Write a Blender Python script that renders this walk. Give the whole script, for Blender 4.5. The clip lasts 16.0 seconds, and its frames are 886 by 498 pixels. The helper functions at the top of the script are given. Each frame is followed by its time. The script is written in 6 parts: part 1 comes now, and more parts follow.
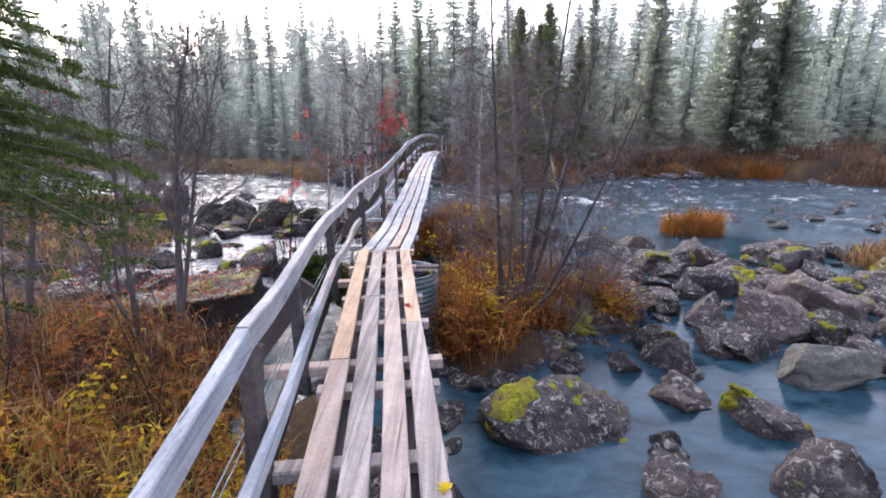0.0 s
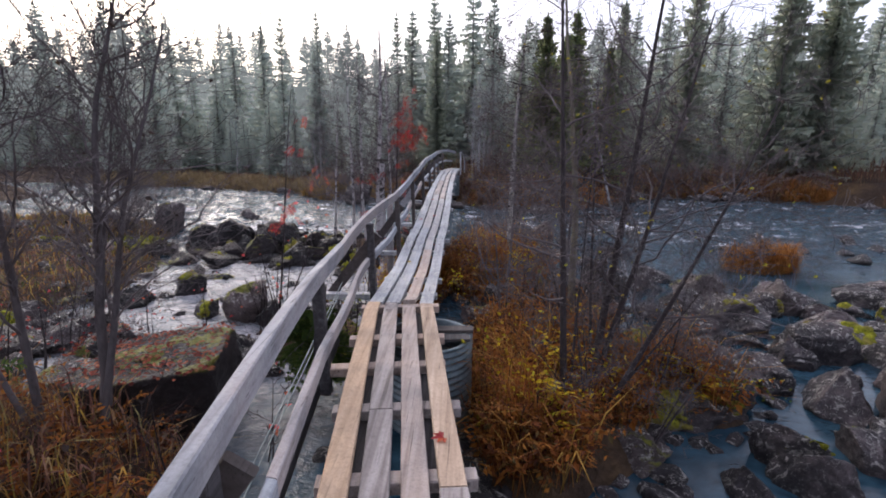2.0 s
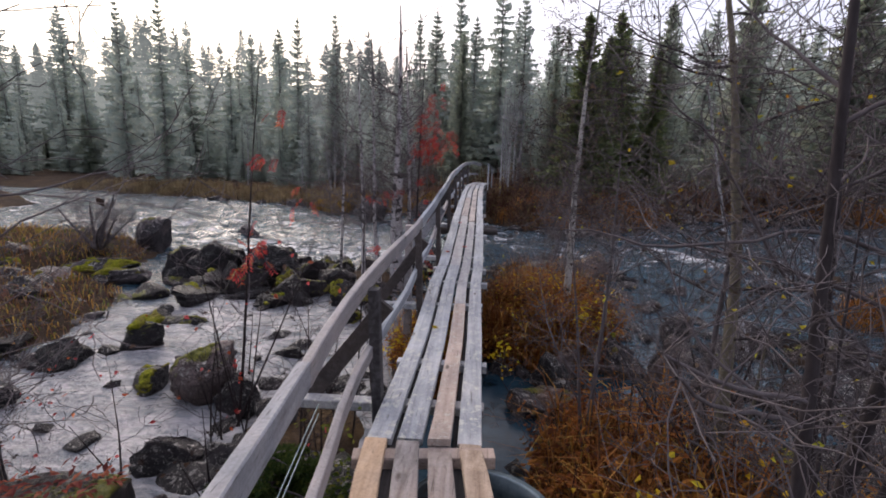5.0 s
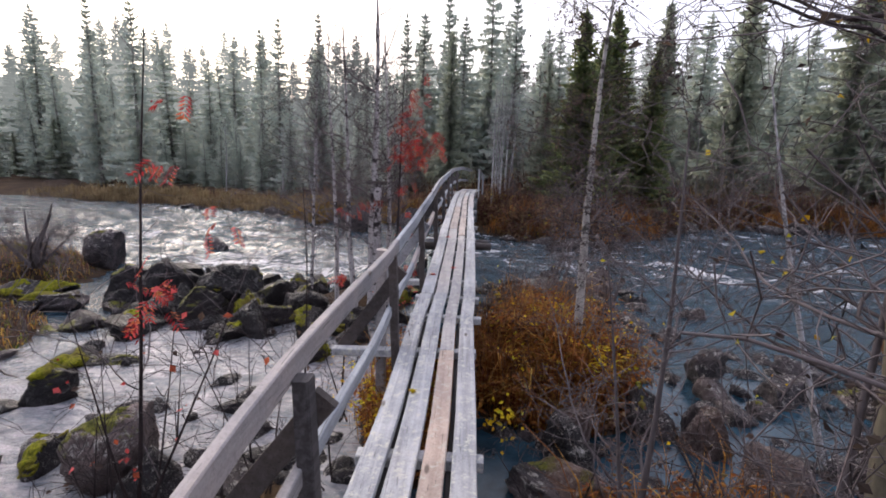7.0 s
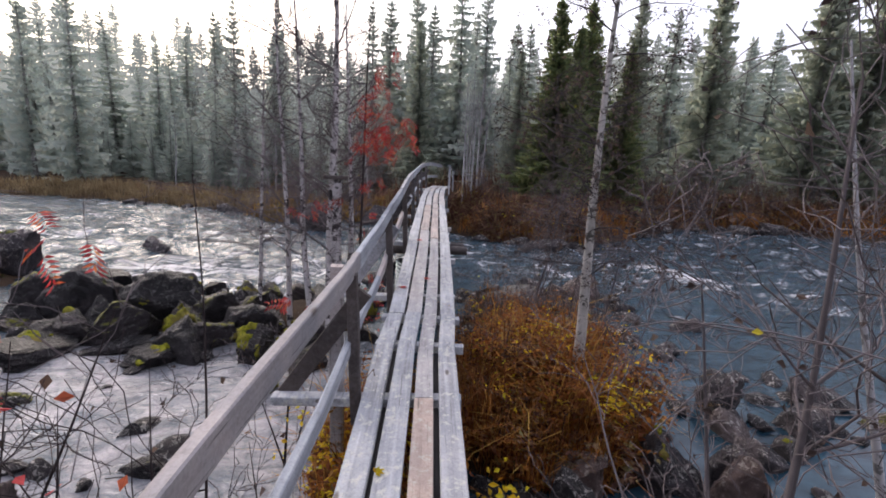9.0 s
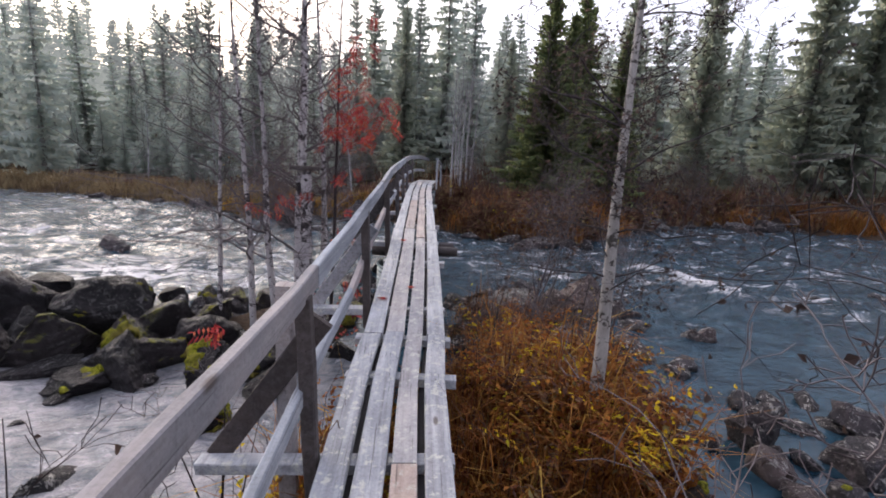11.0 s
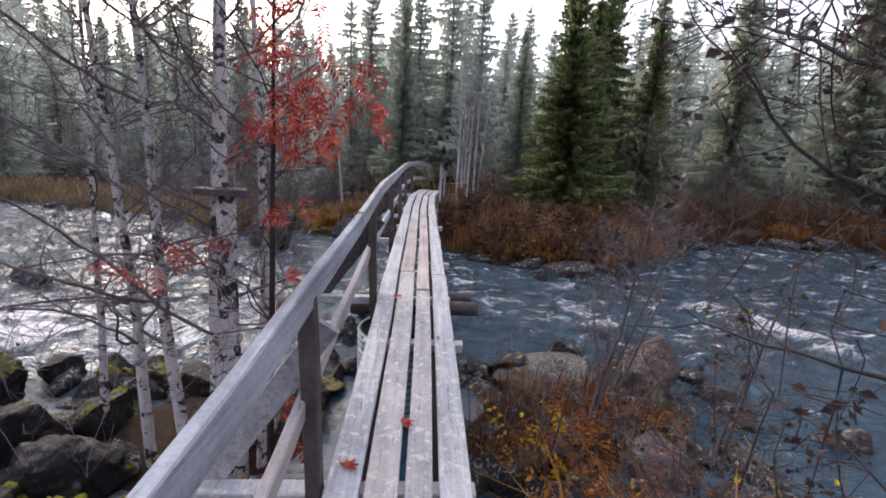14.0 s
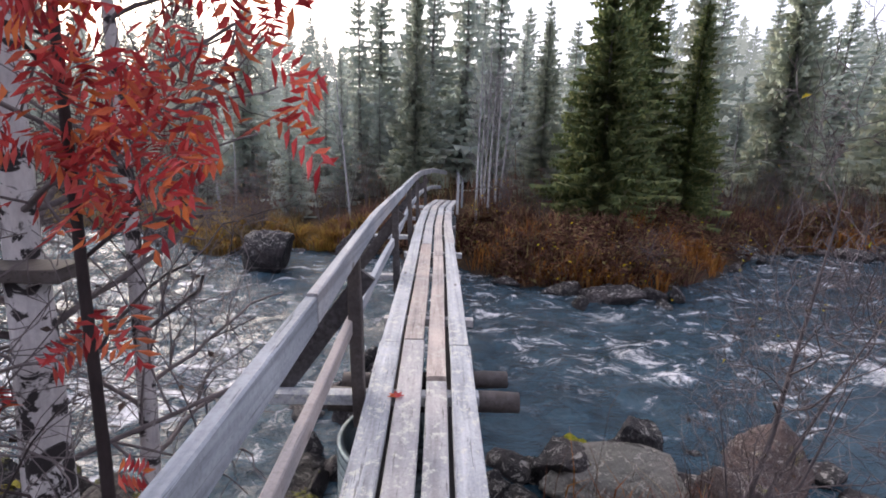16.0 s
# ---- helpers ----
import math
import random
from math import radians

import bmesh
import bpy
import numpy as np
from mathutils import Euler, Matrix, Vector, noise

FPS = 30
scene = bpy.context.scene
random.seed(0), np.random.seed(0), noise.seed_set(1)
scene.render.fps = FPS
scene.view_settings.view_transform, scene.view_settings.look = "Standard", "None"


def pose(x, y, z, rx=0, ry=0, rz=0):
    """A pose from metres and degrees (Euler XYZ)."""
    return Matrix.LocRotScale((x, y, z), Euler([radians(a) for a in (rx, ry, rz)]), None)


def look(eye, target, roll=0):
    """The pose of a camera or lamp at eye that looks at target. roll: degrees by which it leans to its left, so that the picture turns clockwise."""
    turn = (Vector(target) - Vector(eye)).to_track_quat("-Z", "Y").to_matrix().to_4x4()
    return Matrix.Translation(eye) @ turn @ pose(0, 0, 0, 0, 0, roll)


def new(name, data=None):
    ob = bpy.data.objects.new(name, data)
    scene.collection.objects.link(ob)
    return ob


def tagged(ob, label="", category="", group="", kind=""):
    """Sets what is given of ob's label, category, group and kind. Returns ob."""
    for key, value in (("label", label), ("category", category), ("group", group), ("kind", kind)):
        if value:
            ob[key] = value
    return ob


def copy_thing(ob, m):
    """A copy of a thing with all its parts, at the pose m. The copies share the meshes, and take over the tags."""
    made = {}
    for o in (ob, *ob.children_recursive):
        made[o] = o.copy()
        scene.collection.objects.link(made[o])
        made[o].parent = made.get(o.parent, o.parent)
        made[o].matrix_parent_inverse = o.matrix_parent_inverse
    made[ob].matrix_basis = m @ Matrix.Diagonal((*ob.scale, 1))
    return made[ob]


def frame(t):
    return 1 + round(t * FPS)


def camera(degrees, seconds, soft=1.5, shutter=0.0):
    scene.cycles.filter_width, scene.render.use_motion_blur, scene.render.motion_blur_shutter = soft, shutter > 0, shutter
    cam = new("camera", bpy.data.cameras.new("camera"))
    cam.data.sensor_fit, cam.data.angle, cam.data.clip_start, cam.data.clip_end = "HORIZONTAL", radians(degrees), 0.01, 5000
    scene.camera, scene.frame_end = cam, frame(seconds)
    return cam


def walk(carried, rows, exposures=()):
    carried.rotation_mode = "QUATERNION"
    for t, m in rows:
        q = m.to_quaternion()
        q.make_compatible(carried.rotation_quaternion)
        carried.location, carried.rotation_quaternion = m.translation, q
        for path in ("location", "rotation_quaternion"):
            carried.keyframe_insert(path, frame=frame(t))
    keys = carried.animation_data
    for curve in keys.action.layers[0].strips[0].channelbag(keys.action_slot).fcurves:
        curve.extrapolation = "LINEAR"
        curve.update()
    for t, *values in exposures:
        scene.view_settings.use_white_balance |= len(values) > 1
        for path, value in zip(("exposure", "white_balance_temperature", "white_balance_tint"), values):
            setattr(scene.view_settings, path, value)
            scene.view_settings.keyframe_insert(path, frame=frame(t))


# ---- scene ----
cam = camera(86.5, 16.0, soft=1.8)
METRES, EYE, TILT, LEAN, TURN = 11.5, 1.5, -15.0, 0.0, 0.0
EXPOSURES = [(0.0, 1.07, 6100, 10), (0.5, 0.87, 6100, 10), (1.0, 0.52, 6100, 10), (1.5, 0.35, 6150, 10), (3.0, -0.21, 6250, 10), (4.2, -0.28, 6350, 10), (6.5, 0.24, 6500, 10), (8.5, 0.25, 6500, 10), (11.0, 0.24, 6450, 10), (14.0, 0.39, 6400, 10), (16.0, 0.43, 6450, 10)]
ROWS = [
    (0.0, 0.0, 0.0, 0.0, -0.0, 0.0, 0.0),
    (0.5, -0.0084, 0.0359, 0.0101, 0.23, 0.56, -0.17),
    (1.0, -0.01, 0.074, 0.0199, 0.54, 0.99, -0.49),
    (1.5, -0.0198, 0.1094, 0.0297, 1.06, 1.4, -0.71),
    (2.0, -0.022, 0.1495, 0.0363, 1.43, 1.85, -0.88),
    (2.5, -0.0261, 0.1847, 0.0463, 2.29, 2.65, -1.27),
    (3.0, -0.0337, 0.2196, 0.0549, 3.26, 3.19, -1.69),
    (3.5, -0.0329, 0.2538, 0.0643, 3.38, 3.24, -1.96),
    (4.0, -0.0416, 0.2848, 0.0719, 3.57, 3.1, -2.33),
    (6.5, -0.0537, 0.4235, 0.1065, 2.78, 3.13, -2.49),
    (7.0, -0.0517, 0.4481, 0.1131, 2.21, 3.74, -2.12),
    (7.5, -0.0566, 0.4721, 0.1182, 1.39, 4.18, -1.7),
    (8.0, -0.0586, 0.4971, 0.1223, -0.46, 3.42, -0.88),
    (8.5, -0.0618, 0.5193, 0.1273, -1.2, 3.51, -1.53),
    (11.0, -0.0596, 0.6138, 0.1428, -3.44, 2.94, -1.8),
    (11.5, -0.0666, 0.6452, 0.1517, -3.06, 2.93, -2.29),
    (12.0, -0.0628, 0.681, 0.1608, -3.07, 3.22, -2.43),
    (12.5, -0.0636, 0.7163, 0.1714, -3.11, 3.38, -2.46),
    (13.0, -0.0653, 0.7476, 0.1795, -3.31, 3.36, -2.24),
    (13.5, -0.0586, 0.7793, 0.1906, -3.61, 3.29, -2.13),
    (14.0, -0.062, 0.8167, 0.2003, -3.53, 3.39, -2.02),
    (14.5, -0.0622, 0.8538, 0.2078, -3.37, 3.47, -2.03),
    (15.0, -0.0592, 0.8887, 0.2207, -2.96, 3.62, -1.7),
    (15.5, -0.0621, 0.9248, 0.2336, -2.23, 3.69, -1.32),
    (16.0, -0.0577, 0.9587, 0.2453, -1.39, 3.64, -1.29),
]
walk(cam, [(t, pose(0, 0, EYE, TILT, LEAN, TURN) @ pose(METRES * x, METRES * y, METRES * z, 90 + pitch, roll, yaw)) for t, x, y, z, yaw, pitch, roll in ROWS],
     exposures=EXPOSURES)

# ---- world and sun: thin overcast, low veiled sun ahead to the left ----
SUN_AZ, SUN_EL = radians(-32), radians(30)
world = bpy.data.worlds.new("overcast")
scene.world = world
world.use_nodes = True
wn = world.node_tree.nodes
wl = world.node_tree.links
wn.clear()
sky = wn.new("ShaderNodeTexSky")
sky.sky_type = "NISHITA"
sky.sun_disc = False
sky.sun_elevation = SUN_EL
sky.sun_rotation = SUN_AZ
sky.air_density, sky.dust_density, sky.ozone_density = 1.0, 6.0, 1.0
bg_sky = wn.new("ShaderNodeBackground")
bg_sky.inputs["Strength"].default_value = 0.09
bg_cloud = wn.new("ShaderNodeBackground")
bg_cloud.inputs["Color"].default_value = (0.96, 0.92, 1.09, 1)
bg_cloud.inputs["Strength"].default_value = 0.86
both = wn.new("ShaderNodeAddShader")
wout = wn.new("ShaderNodeOutputWorld")
wl.new(sky.outputs[0], bg_sky.inputs["Color"])
wl.new(bg_sky.outputs[0], both.inputs[0])
wl.new(bg_cloud.outputs[0], both.inputs[1])
wl.new(both.outputs[0], wout.inputs["Surface"])

sun_data = bpy.data.lights.new("sun", "SUN")
sun_data.energy, sun_data.angle, sun_data.color = 1.4, radians(30), (1.0, 0.90, 0.87)
sun_ob = new("sun", sun_data)
sun_dir = Vector((math.sin(SUN_AZ) * math.cos(SUN_EL), math.cos(SUN_AZ) * math.cos(SUN_EL), math.sin(SUN_EL)))
sun_ob.matrix_basis = look(sun_dir * 60, (0, 0, 0))

WATER = -1.35


# ---- materials ----
def mat(name, rough=0.8, metal=0.0, spec=0.3):
    m = bpy.data.materials.new(name)
    m.use_nodes = True
    b = m.node_tree.nodes["Principled BSDF"]
    b.inputs["Roughness"].default_value = rough
    b.inputs["Metallic"].default_value = metal
    b.inputs["Specular IOR Level"].default_value = spec
    return m, m.node_tree.nodes, m.node_tree.links, b


def ramp(n, l, src, stops):
    r = n.new("ShaderNodeValToRGB")
    el = r.color_ramp.elements
    while len(el) < len(stops):
        el.new(0.5)
    for e, (p, c) in zip(el, stops):
        e.position, e.color = p, (*c, 1) if len(c) == 3 else c
    l.new(src, r.inputs[0])
    return r.outputs[0]


def coords(n, l, scale=(1, 1, 1), kind="Object"):
    tc = n.new("ShaderNodeTexCoord")
    mp = n.new("ShaderNodeMapping")
    mp.inputs["Scale"].default_value = scale
    l.new(tc.outputs[kind], mp.inputs[0])
    return mp.outputs[0]


def noise_tex(n, l, vec, scale, detail=4.0, rough=0.55, dist=0.0):
    t = n.new("ShaderNodeTexNoise")
    t.inputs["Scale"].default_value, t.inputs["Detail"].default_value = scale, detail
    t.inputs["Roughness"].default_value, t.inputs["Distortion"].default_value = rough, dist
    if vec is not None:
        l.new(vec, t.inputs["Vector"])
    return t.outputs["Fac"]


def mixc(n, l, fac, a, b, mode="MIX"):
    m = n.new("ShaderNodeMix")
    m.data_type, m.blend_type = "RGBA", mode
    for v, i in ((fac, 0), (a, 6), (b, 7)):
        if isinstance(v, (int, float)):
            m.inputs[i].default_value = v
        elif isinstance(v, tuple):
            m.inputs[i].default_value = (*v, 1)
        else:
            l.new(v, m.inputs[i])
    return m.outputs[2]


def math_node(n, l, op, a, b=0.0, c=None):
    m = n.new("ShaderNodeMath")
    m.operation = op
    for i, v in enumerate((a, b) if c is None else (a, b, c)):
        if isinstance(v, (int, float)):
            m.inputs[i].default_value = v
        else:
            l.new(v, m.inputs[i])
    return m.outputs[0]


def bump(n, l, b, height, strength=0.4, dist=0.01):
    k = n.new("ShaderNodeBump")
    k.inputs["Strength"].default_value, k.inputs["Distance"].default_value = strength, dist
    l.new(height, k.inputs["Height"])
    l.new(k.outputs[0], b.inputs["Normal"])


def wood_mat(name, dark, mid, light, tan, lichen=0.0):
    """Weathered boards, the grain along y."""
    m, n, l, b = mat(name, 0.75, 0, 0.35)
    info = n.new("ShaderNodeObjectInfo")
    v = coords(n, l, (1, 1, 1))
    add = n.new("ShaderNodeVectorMath")
    add.operation = "ADD"
    comb = n.new("ShaderNodeCombineXYZ")
    l.new(math_node(n, l, "MULTIPLY", info.outputs["Random"], 37.0), comb.inputs[2])
    l.new(v, add.inputs[0]), l.new(comb.outputs[0], add.inputs[1])
    st = n.new("ShaderNodeMapping")
    st.inputs["Scale"].default_value = (26, 0.55, 26)
    l.new(add.outputs[0], st.inputs[0])
    grain = noise_tex(n, l, st.outputs[0], 1.0, 3, 0.55, 0.4)
    blot = noise_tex(n, l, add.outputs[0], 1.7, 5, 0.6)
    fine = noise_tex(n, l, add.outputs[0], 26, 4, 0.7)
    c = ramp(n, l, grain, [(0.25, dark), (0.5, mid), (0.75, light)])
    tanf = ramp(n, l, math_node(n, l, "ADD", math_node(n, l, "MULTIPLY", info.outputs["Random"], 0.5), math_node(n, l, "MULTIPLY", blot, 0.55)),
                [(0.42, (0, 0, 0)), (0.78, (1, 1, 1))])
    c = mixc(n, l, tanf, c, mixc(n, l, 0.6, c, tan))
    stain = ramp(n, l, fine, [(0.3, (0.45, 0.42, 0.4)), (0.46, (1, 1, 1))])
    c = mixc(n, l, 0.35, c, stain, "MULTIPLY")
    big = ramp(n, l, blot, [(0.3, (0.55, 0.55, 0.57)), (0.62, (1.1, 1.08, 1.06))])
    c = mixc(n, l, 0.8, c, big, "MULTIPLY")
    if lichen:
        li = ramp(n, l, noise_tex(n, l, add.outputs[0], 17, 5, 0.7), [(0.54, (0, 0, 0)), (0.62, (1, 1, 1))])
        c = mixc(n, l, math_node(n, l, "MULTIPLY", li, lichen), c, (0.53, 0.53, 0.47))
    cm = n.new("ShaderNodeMapping")
    cm.inputs["Scale"].default_value = (70, 0.35, 70)
    l.new(add.outputs[0], cm.inputs[0])
    crack = ramp(n, l, noise_tex(n, l, cm.outputs[0], 1.0, 3, 0.6, 0.3), [(0.30, (0.22, 0.21, 0.21)), (0.38, (1, 1, 1))])
    c = mixc(n, l, 0.75, c, crack, "MULTIPLY")
    speck = ramp(n, l, noise_tex(n, l, add.outputs[0], 70, 3, 0.7), [(0.36, (0.55, 0.54, 0.54)), (0.5, (1, 1, 1)), (0.66, (1.25, 1.25, 1.22))])
    c = mixc(n, l, 0.3, c, speck, "MULTIPLY")
    knot = n.new("ShaderNodeTexVoronoi")
    km = n.new("ShaderNodeMapping")
    km.inputs["Scale"].default_value = (5, 1.7, 5)
    l.new(add.outputs[0], km.inputs[0]), l.new(km.outputs[0], knot.inputs["Vector"])
    knot.inputs["Scale"].default_value = 1.0
    c = mixc(n, l, ramp(n, l, knot.outputs["Distance"], [(0.05, (0.8, 0.8, 0.8)), (0.10, (0, 0, 0))]), c, (0.07, 0.05, 0.04))
    l.new(c, b.inputs["Base Color"])
    bump(n, l, b, math_node(n, l, "ADD", grain, math_node(n, l, "MULTIPLY", fine, 0.2)), 0.28, 0.005)
    return m


M_PLANK_NEW = wood_mat("brown_planks", (0.13, 0.11, 0.105), (0.28, 0.25, 0.242), (0.40, 0.37, 0.36), (0.46, 0.33, 0.25))
M_PLANK_TAN = wood_mat("newer_tan_planks", (0.24, 0.17, 0.12), (0.42, 0.32, 0.24), (0.54, 0.43, 0.34), (0.55, 0.38, 0.24))
M_PLANK_OLD = wood_mat("grey_planks", (0.24, 0.25, 0.27), (0.38, 0.40, 0.43), (0.50, 0.52, 0.55), (0.40, 0.35, 0.32), 0.9)
M_PLANK_MIX = wood_mat("grey_tan_planks", (0.24, 0.21, 0.20), (0.40, 0.36, 0.34), (0.52, 0.47, 0.44), (0.48, 0.36, 0.29), 0.5)
M_RAIL = wood_mat("silver_rail_wood", (0.17, 0.185, 0.21), (0.31, 0.34, 0.38), (0.41, 0.44, 0.48), (0.38, 0.30, 0.26))
M_POST = wood_mat("dark_post_wood", (0.022, 0.020, 0.022), (0.055, 0.052, 0.056), (0.105, 0.10, 0.108), (0.09, 0.07, 0.06))


def rock_mat(name="lichen_rock", wet=False, tint=None):
    m, n, l, b = mat(name, 0.7, 0, 0.3)
    info = n.new("ShaderNodeObjectInfo")
    geo = n.new("ShaderNodeNewGeometry")
    pos = geo.outputs["Position"]
    a = noise_tex(n, l, pos, 2.2, 8, 0.65)
    f = noise_tex(n, l, pos, 15, 8, 0.75)
    c = ramp(n, l, a, [(0.32, (0.010, 0.010, 0.013)), (0.5, (0.045, 0.040, 0.045)), (0.68, (0.16, 0.135, 0.135))])
    c = mixc(n, l, 0.8, c, ramp(n, l, f, [(0.33, (0.25, 0.25, 0.27)), (0.62, (1.45, 1.4, 1.38))]), "MULTIPLY")
    c = mixc(n, l, ramp(n, l, info.outputs["Random"], [(0.7, (0, 0, 0)), (1.0, (0.5, 0.5, 0.5))]), c, mixc(n, l, 0.4, c, (0.26, 0.18, 0.15)))
    c = mixc(n, l, 1.0, c, ramp(n, l, info.outputs["Random"], [(0.0, (0.4, 0.4, 0.42)), (0.5, (0.8, 0.8, 0.82)), (1.0, (1.25, 1.22, 1.2))]), "MULTIPLY")
    li = ramp(n, l, noise_tex(n, l, pos, 12, 9, 0.78, 0.9), [(0.535, (0, 0, 0)), (0.585, (1, 1, 1))])
    c = mixc(n, l, math_node(n, l, "MULTIPLY", ramp(n, l, noise_tex(n, l, pos, 46, 4, 0.7), [(0.61, (0, 0, 0)), (0.67, (1, 1, 1))]), 0.5), c, (0.42, 0.40, 0.38))
    up = n.new("ShaderNodeSeparateXYZ")
    l.new(geo.outputs["Normal"], up.inputs[0])
    upm = ramp(n, l, up.outputs[2], [(0.1, (0, 0, 0)), (0.6, (1, 1, 1))])
    c = mixc(n, l, math_node(n, l, "MULTIPLY", li, math_node(n, l, "MULTIPLY", upm, 0.85)), c, (0.47, 0.45, 0.42))
    if wet:
        c = mixc(n, l, 1.0, c, (0.30, 0.30, 0.32), "MULTIPLY")
    mo = noise_tex(n, l, pos, 1.5, 6, 0.7)
    mo2 = math_node(n, l, "ADD", mo, math_node(n, l, "MULTIPLY", info.outputs["Random"], 0.16))
    mom = math_node(n, l, "MULTIPLY", ramp(n, l, mo2, [(0.66 if wet else 0.71, (0, 0, 0)), (0.70 if wet else 0.75, (1, 1, 1))]), ramp(n, l, up.outputs[2], [(0.35, (0, 0, 0)), (0.7, (1, 1, 1))]))
    c = mixc(n, l, mom, c, ramp(n, l, f, [(0.3, (0.03, 0.04, 0.006)), (0.65, (0.21, 0.205, 0.022))]))
    if tint:
        c = mixc(n, l, 0.4, c, mixc(n, l, f, *tint))
    l.new(c, b.inputs["Base Color"])
    l.new(ramp(n, l, a, [(0.3, (0.3, 0.3, 0.3)), (0.6, (0.7, 0.7, 0.7))] if wet else [(0.3, (0.35, 0.35, 0.35)), (0.6, (0.8, 0.8, 0.8))]), b.inputs["Roughness"])
    bump(n, l, b, math_node(n, l, "ADD", math_node(n, l, "ADD", f, mom), math_node(n, l, "MULTIPLY", li, 0.2)), 1.0, 0.05)
    return m


M_ROCK = rock_mat()
M_ROCK_WET = rock_mat("wet_rock", True)
M_ROCK_RED = rock_mat("reddish_rock", False, ((0.09, 0.05, 0.04), (0.26, 0.17, 0.14)))
M_ROCK_PALE = rock_mat("pale_lichened_rock", False, ((0.12, 0.125, 0.11), (0.42, 0.42, 0.37)))


def moss_mat():
    m, n, l, b = mat("moss", 0.95, 0, 0.1)
    v = coords(n, l)
    f = noise_tex(n, l, v, 30, 5, 0.7)
    a = noise_tex(n, l, v, 4, 4, 0.6)
    c = ramp(n, l, f, [(0.33, (0.022, 0.032, 0.004)), (0.62, (0.25, 0.25, 0.02))])
    c = mixc(n, l, ramp(n, l, a, [(0.42, (0, 0, 0)), (0.62, (0.8, 0.8, 0.8))]), c, (0.13, 0.10, 0.035))
    l.new(c, b.inputs["Base Color"])
    bump(n, l, b, f, 1.0, 0.02)
    return m


M_MOSS = moss_mat()


def island_mat(name, stops, rough=0.85, through_light=0.4, patch=0.9, vary=0.9):
    """Leaves, blades and needles: the colour varies from piece to piece, and thin pieces let light through."""
    m, n, l, b = mat(name, rough, 0, 0.2)
    geo = n.new("ShaderNodeNewGeometry")
    c = ramp(n, l, geo.outputs["Random Per Island"], stops)
    big = noise_tex(n, l, geo.outputs["Position"], patch, 4, 0.65)
    c = mixc(n, l, vary, c, ramp(n, l, big, [(0.3, (0.4, 0.4, 0.4)), (0.7, (1.4, 1.4, 1.4))]), "MULTIPLY")
    l.new(c, b.inputs["Base Color"])
    tr = n.new("ShaderNodeBsdfTranslucent")
    l.new(c, tr.inputs["Color"])
    mx = n.new("ShaderNodeMixShader")
    mx.inputs[0].default_value = through_light
    l.new(b.outputs[0], mx.inputs[1]), l.new(tr.outputs[0], mx.inputs[2])
    l.new(mx.outputs[0], n["Material Output"].inputs["Surface"])
    return m


M_FERN = island_mat("withered_fern", [(0.0, (0.07, 0.025, 0.014)), (0.25, (0.17, 0.055, 0.02)), (0.55, (0.30, 0.105, 0.024)), (0.8, (0.38, 0.16, 0.03)), (1.0, (0.13, 0.10, 0.04))], 0.85, 0.4, 2.6)
M_GRASS = island_mat("autumn_grass", [(0.0, (0.16, 0.075, 0.03)), (0.4, (0.34, 0.18, 0.045)), (0.7, (0.50, 0.32, 0.08)), (1.0, (0.22, 0.20, 0.04))])
M_STRAND = island_mat("amber_strands", [(0.0, (0.12, 0.045, 0.02)), (0.4, (0.26, 0.105, 0.03)), (0.75, (0.40, 0.20, 0.045)), (1.0, (0.46, 0.30, 0.07))], 0.85, 0.4, 2.2)
M_SHORE = island_mat("dull_shore_grass", [(0.0, (0.16, 0.11, 0.06)), (0.5, (0.25, 0.185, 0.10)), (1.0, (0.31, 0.25, 0.15))], 0.9, 0.4, 0.5)
M_SEDGE = island_mat("rust_sedge", [(0.0, (0.20, 0.075, 0.025)), (0.5, (0.32, 0.13, 0.03)), (1.0, (0.40, 0.21, 0.06))])
M_YELLOW = island_mat("yellow_leaves", [(0.0, (0.55, 0.33, 0.015)), (0.5, (0.62, 0.45, 0.02)), (0.8, (0.42, 0.40, 0.03)), (1.0, (0.55, 0.22, 0.02))])
M_RED = island_mat("red_rowan_leaves", [(0.0, (0.20, 0.015, 0.022)), (0.35, (0.40, 0.045, 0.045)), (0.6, (0.50, 0.095, 0.10)), (0.85, (0.55, 0.16, 0.05)), (1.0, (0.26, 0.028, 0.05))], 0.6, 0.45, 5.0)
M_RED_OLD = island_mat("faded_red_leaves", [(0.0, (0.10, 0.028, 0.028)), (0.5, (0.25, 0.065, 0.05)), (0.85, (0.36, 0.11, 0.06)), (1.0, (0.38, 0.19, 0.10))])
M_DRY = island_mat("dark_dry_leaves", [(0.0, (0.03, 0.022, 0.02)), (0.6, (0.07, 0.05, 0.045)), (1.0, (0.13, 0.085, 0.06))])
M_LAST = island_mat("last_leaves", [(0.0, (0.04, 0.03, 0.026)), (0.66, (0.10, 0.07, 0.05)), (0.70, (0.50, 0.38, 0.03)), (1.0, (0.36, 0.36, 0.04))])
M_GREEN = island_mat("green_understory", [(0.0, (0.05, 0.08, 0.015)), (0.6, (0.12, 0.15, 0.025)), (1.0, (0.24, 0.22, 0.04))])
M_HEATH = island_mat("brown_heath", [(0.0, (0.09, 0.042, 0.036)), (0.5, (0.18, 0.095, 0.072)), (0.85, (0.30, 0.19, 0.11)), (1.0, (0.31, 0.28, 0.12))], 0.9, 0.45, 0.8)
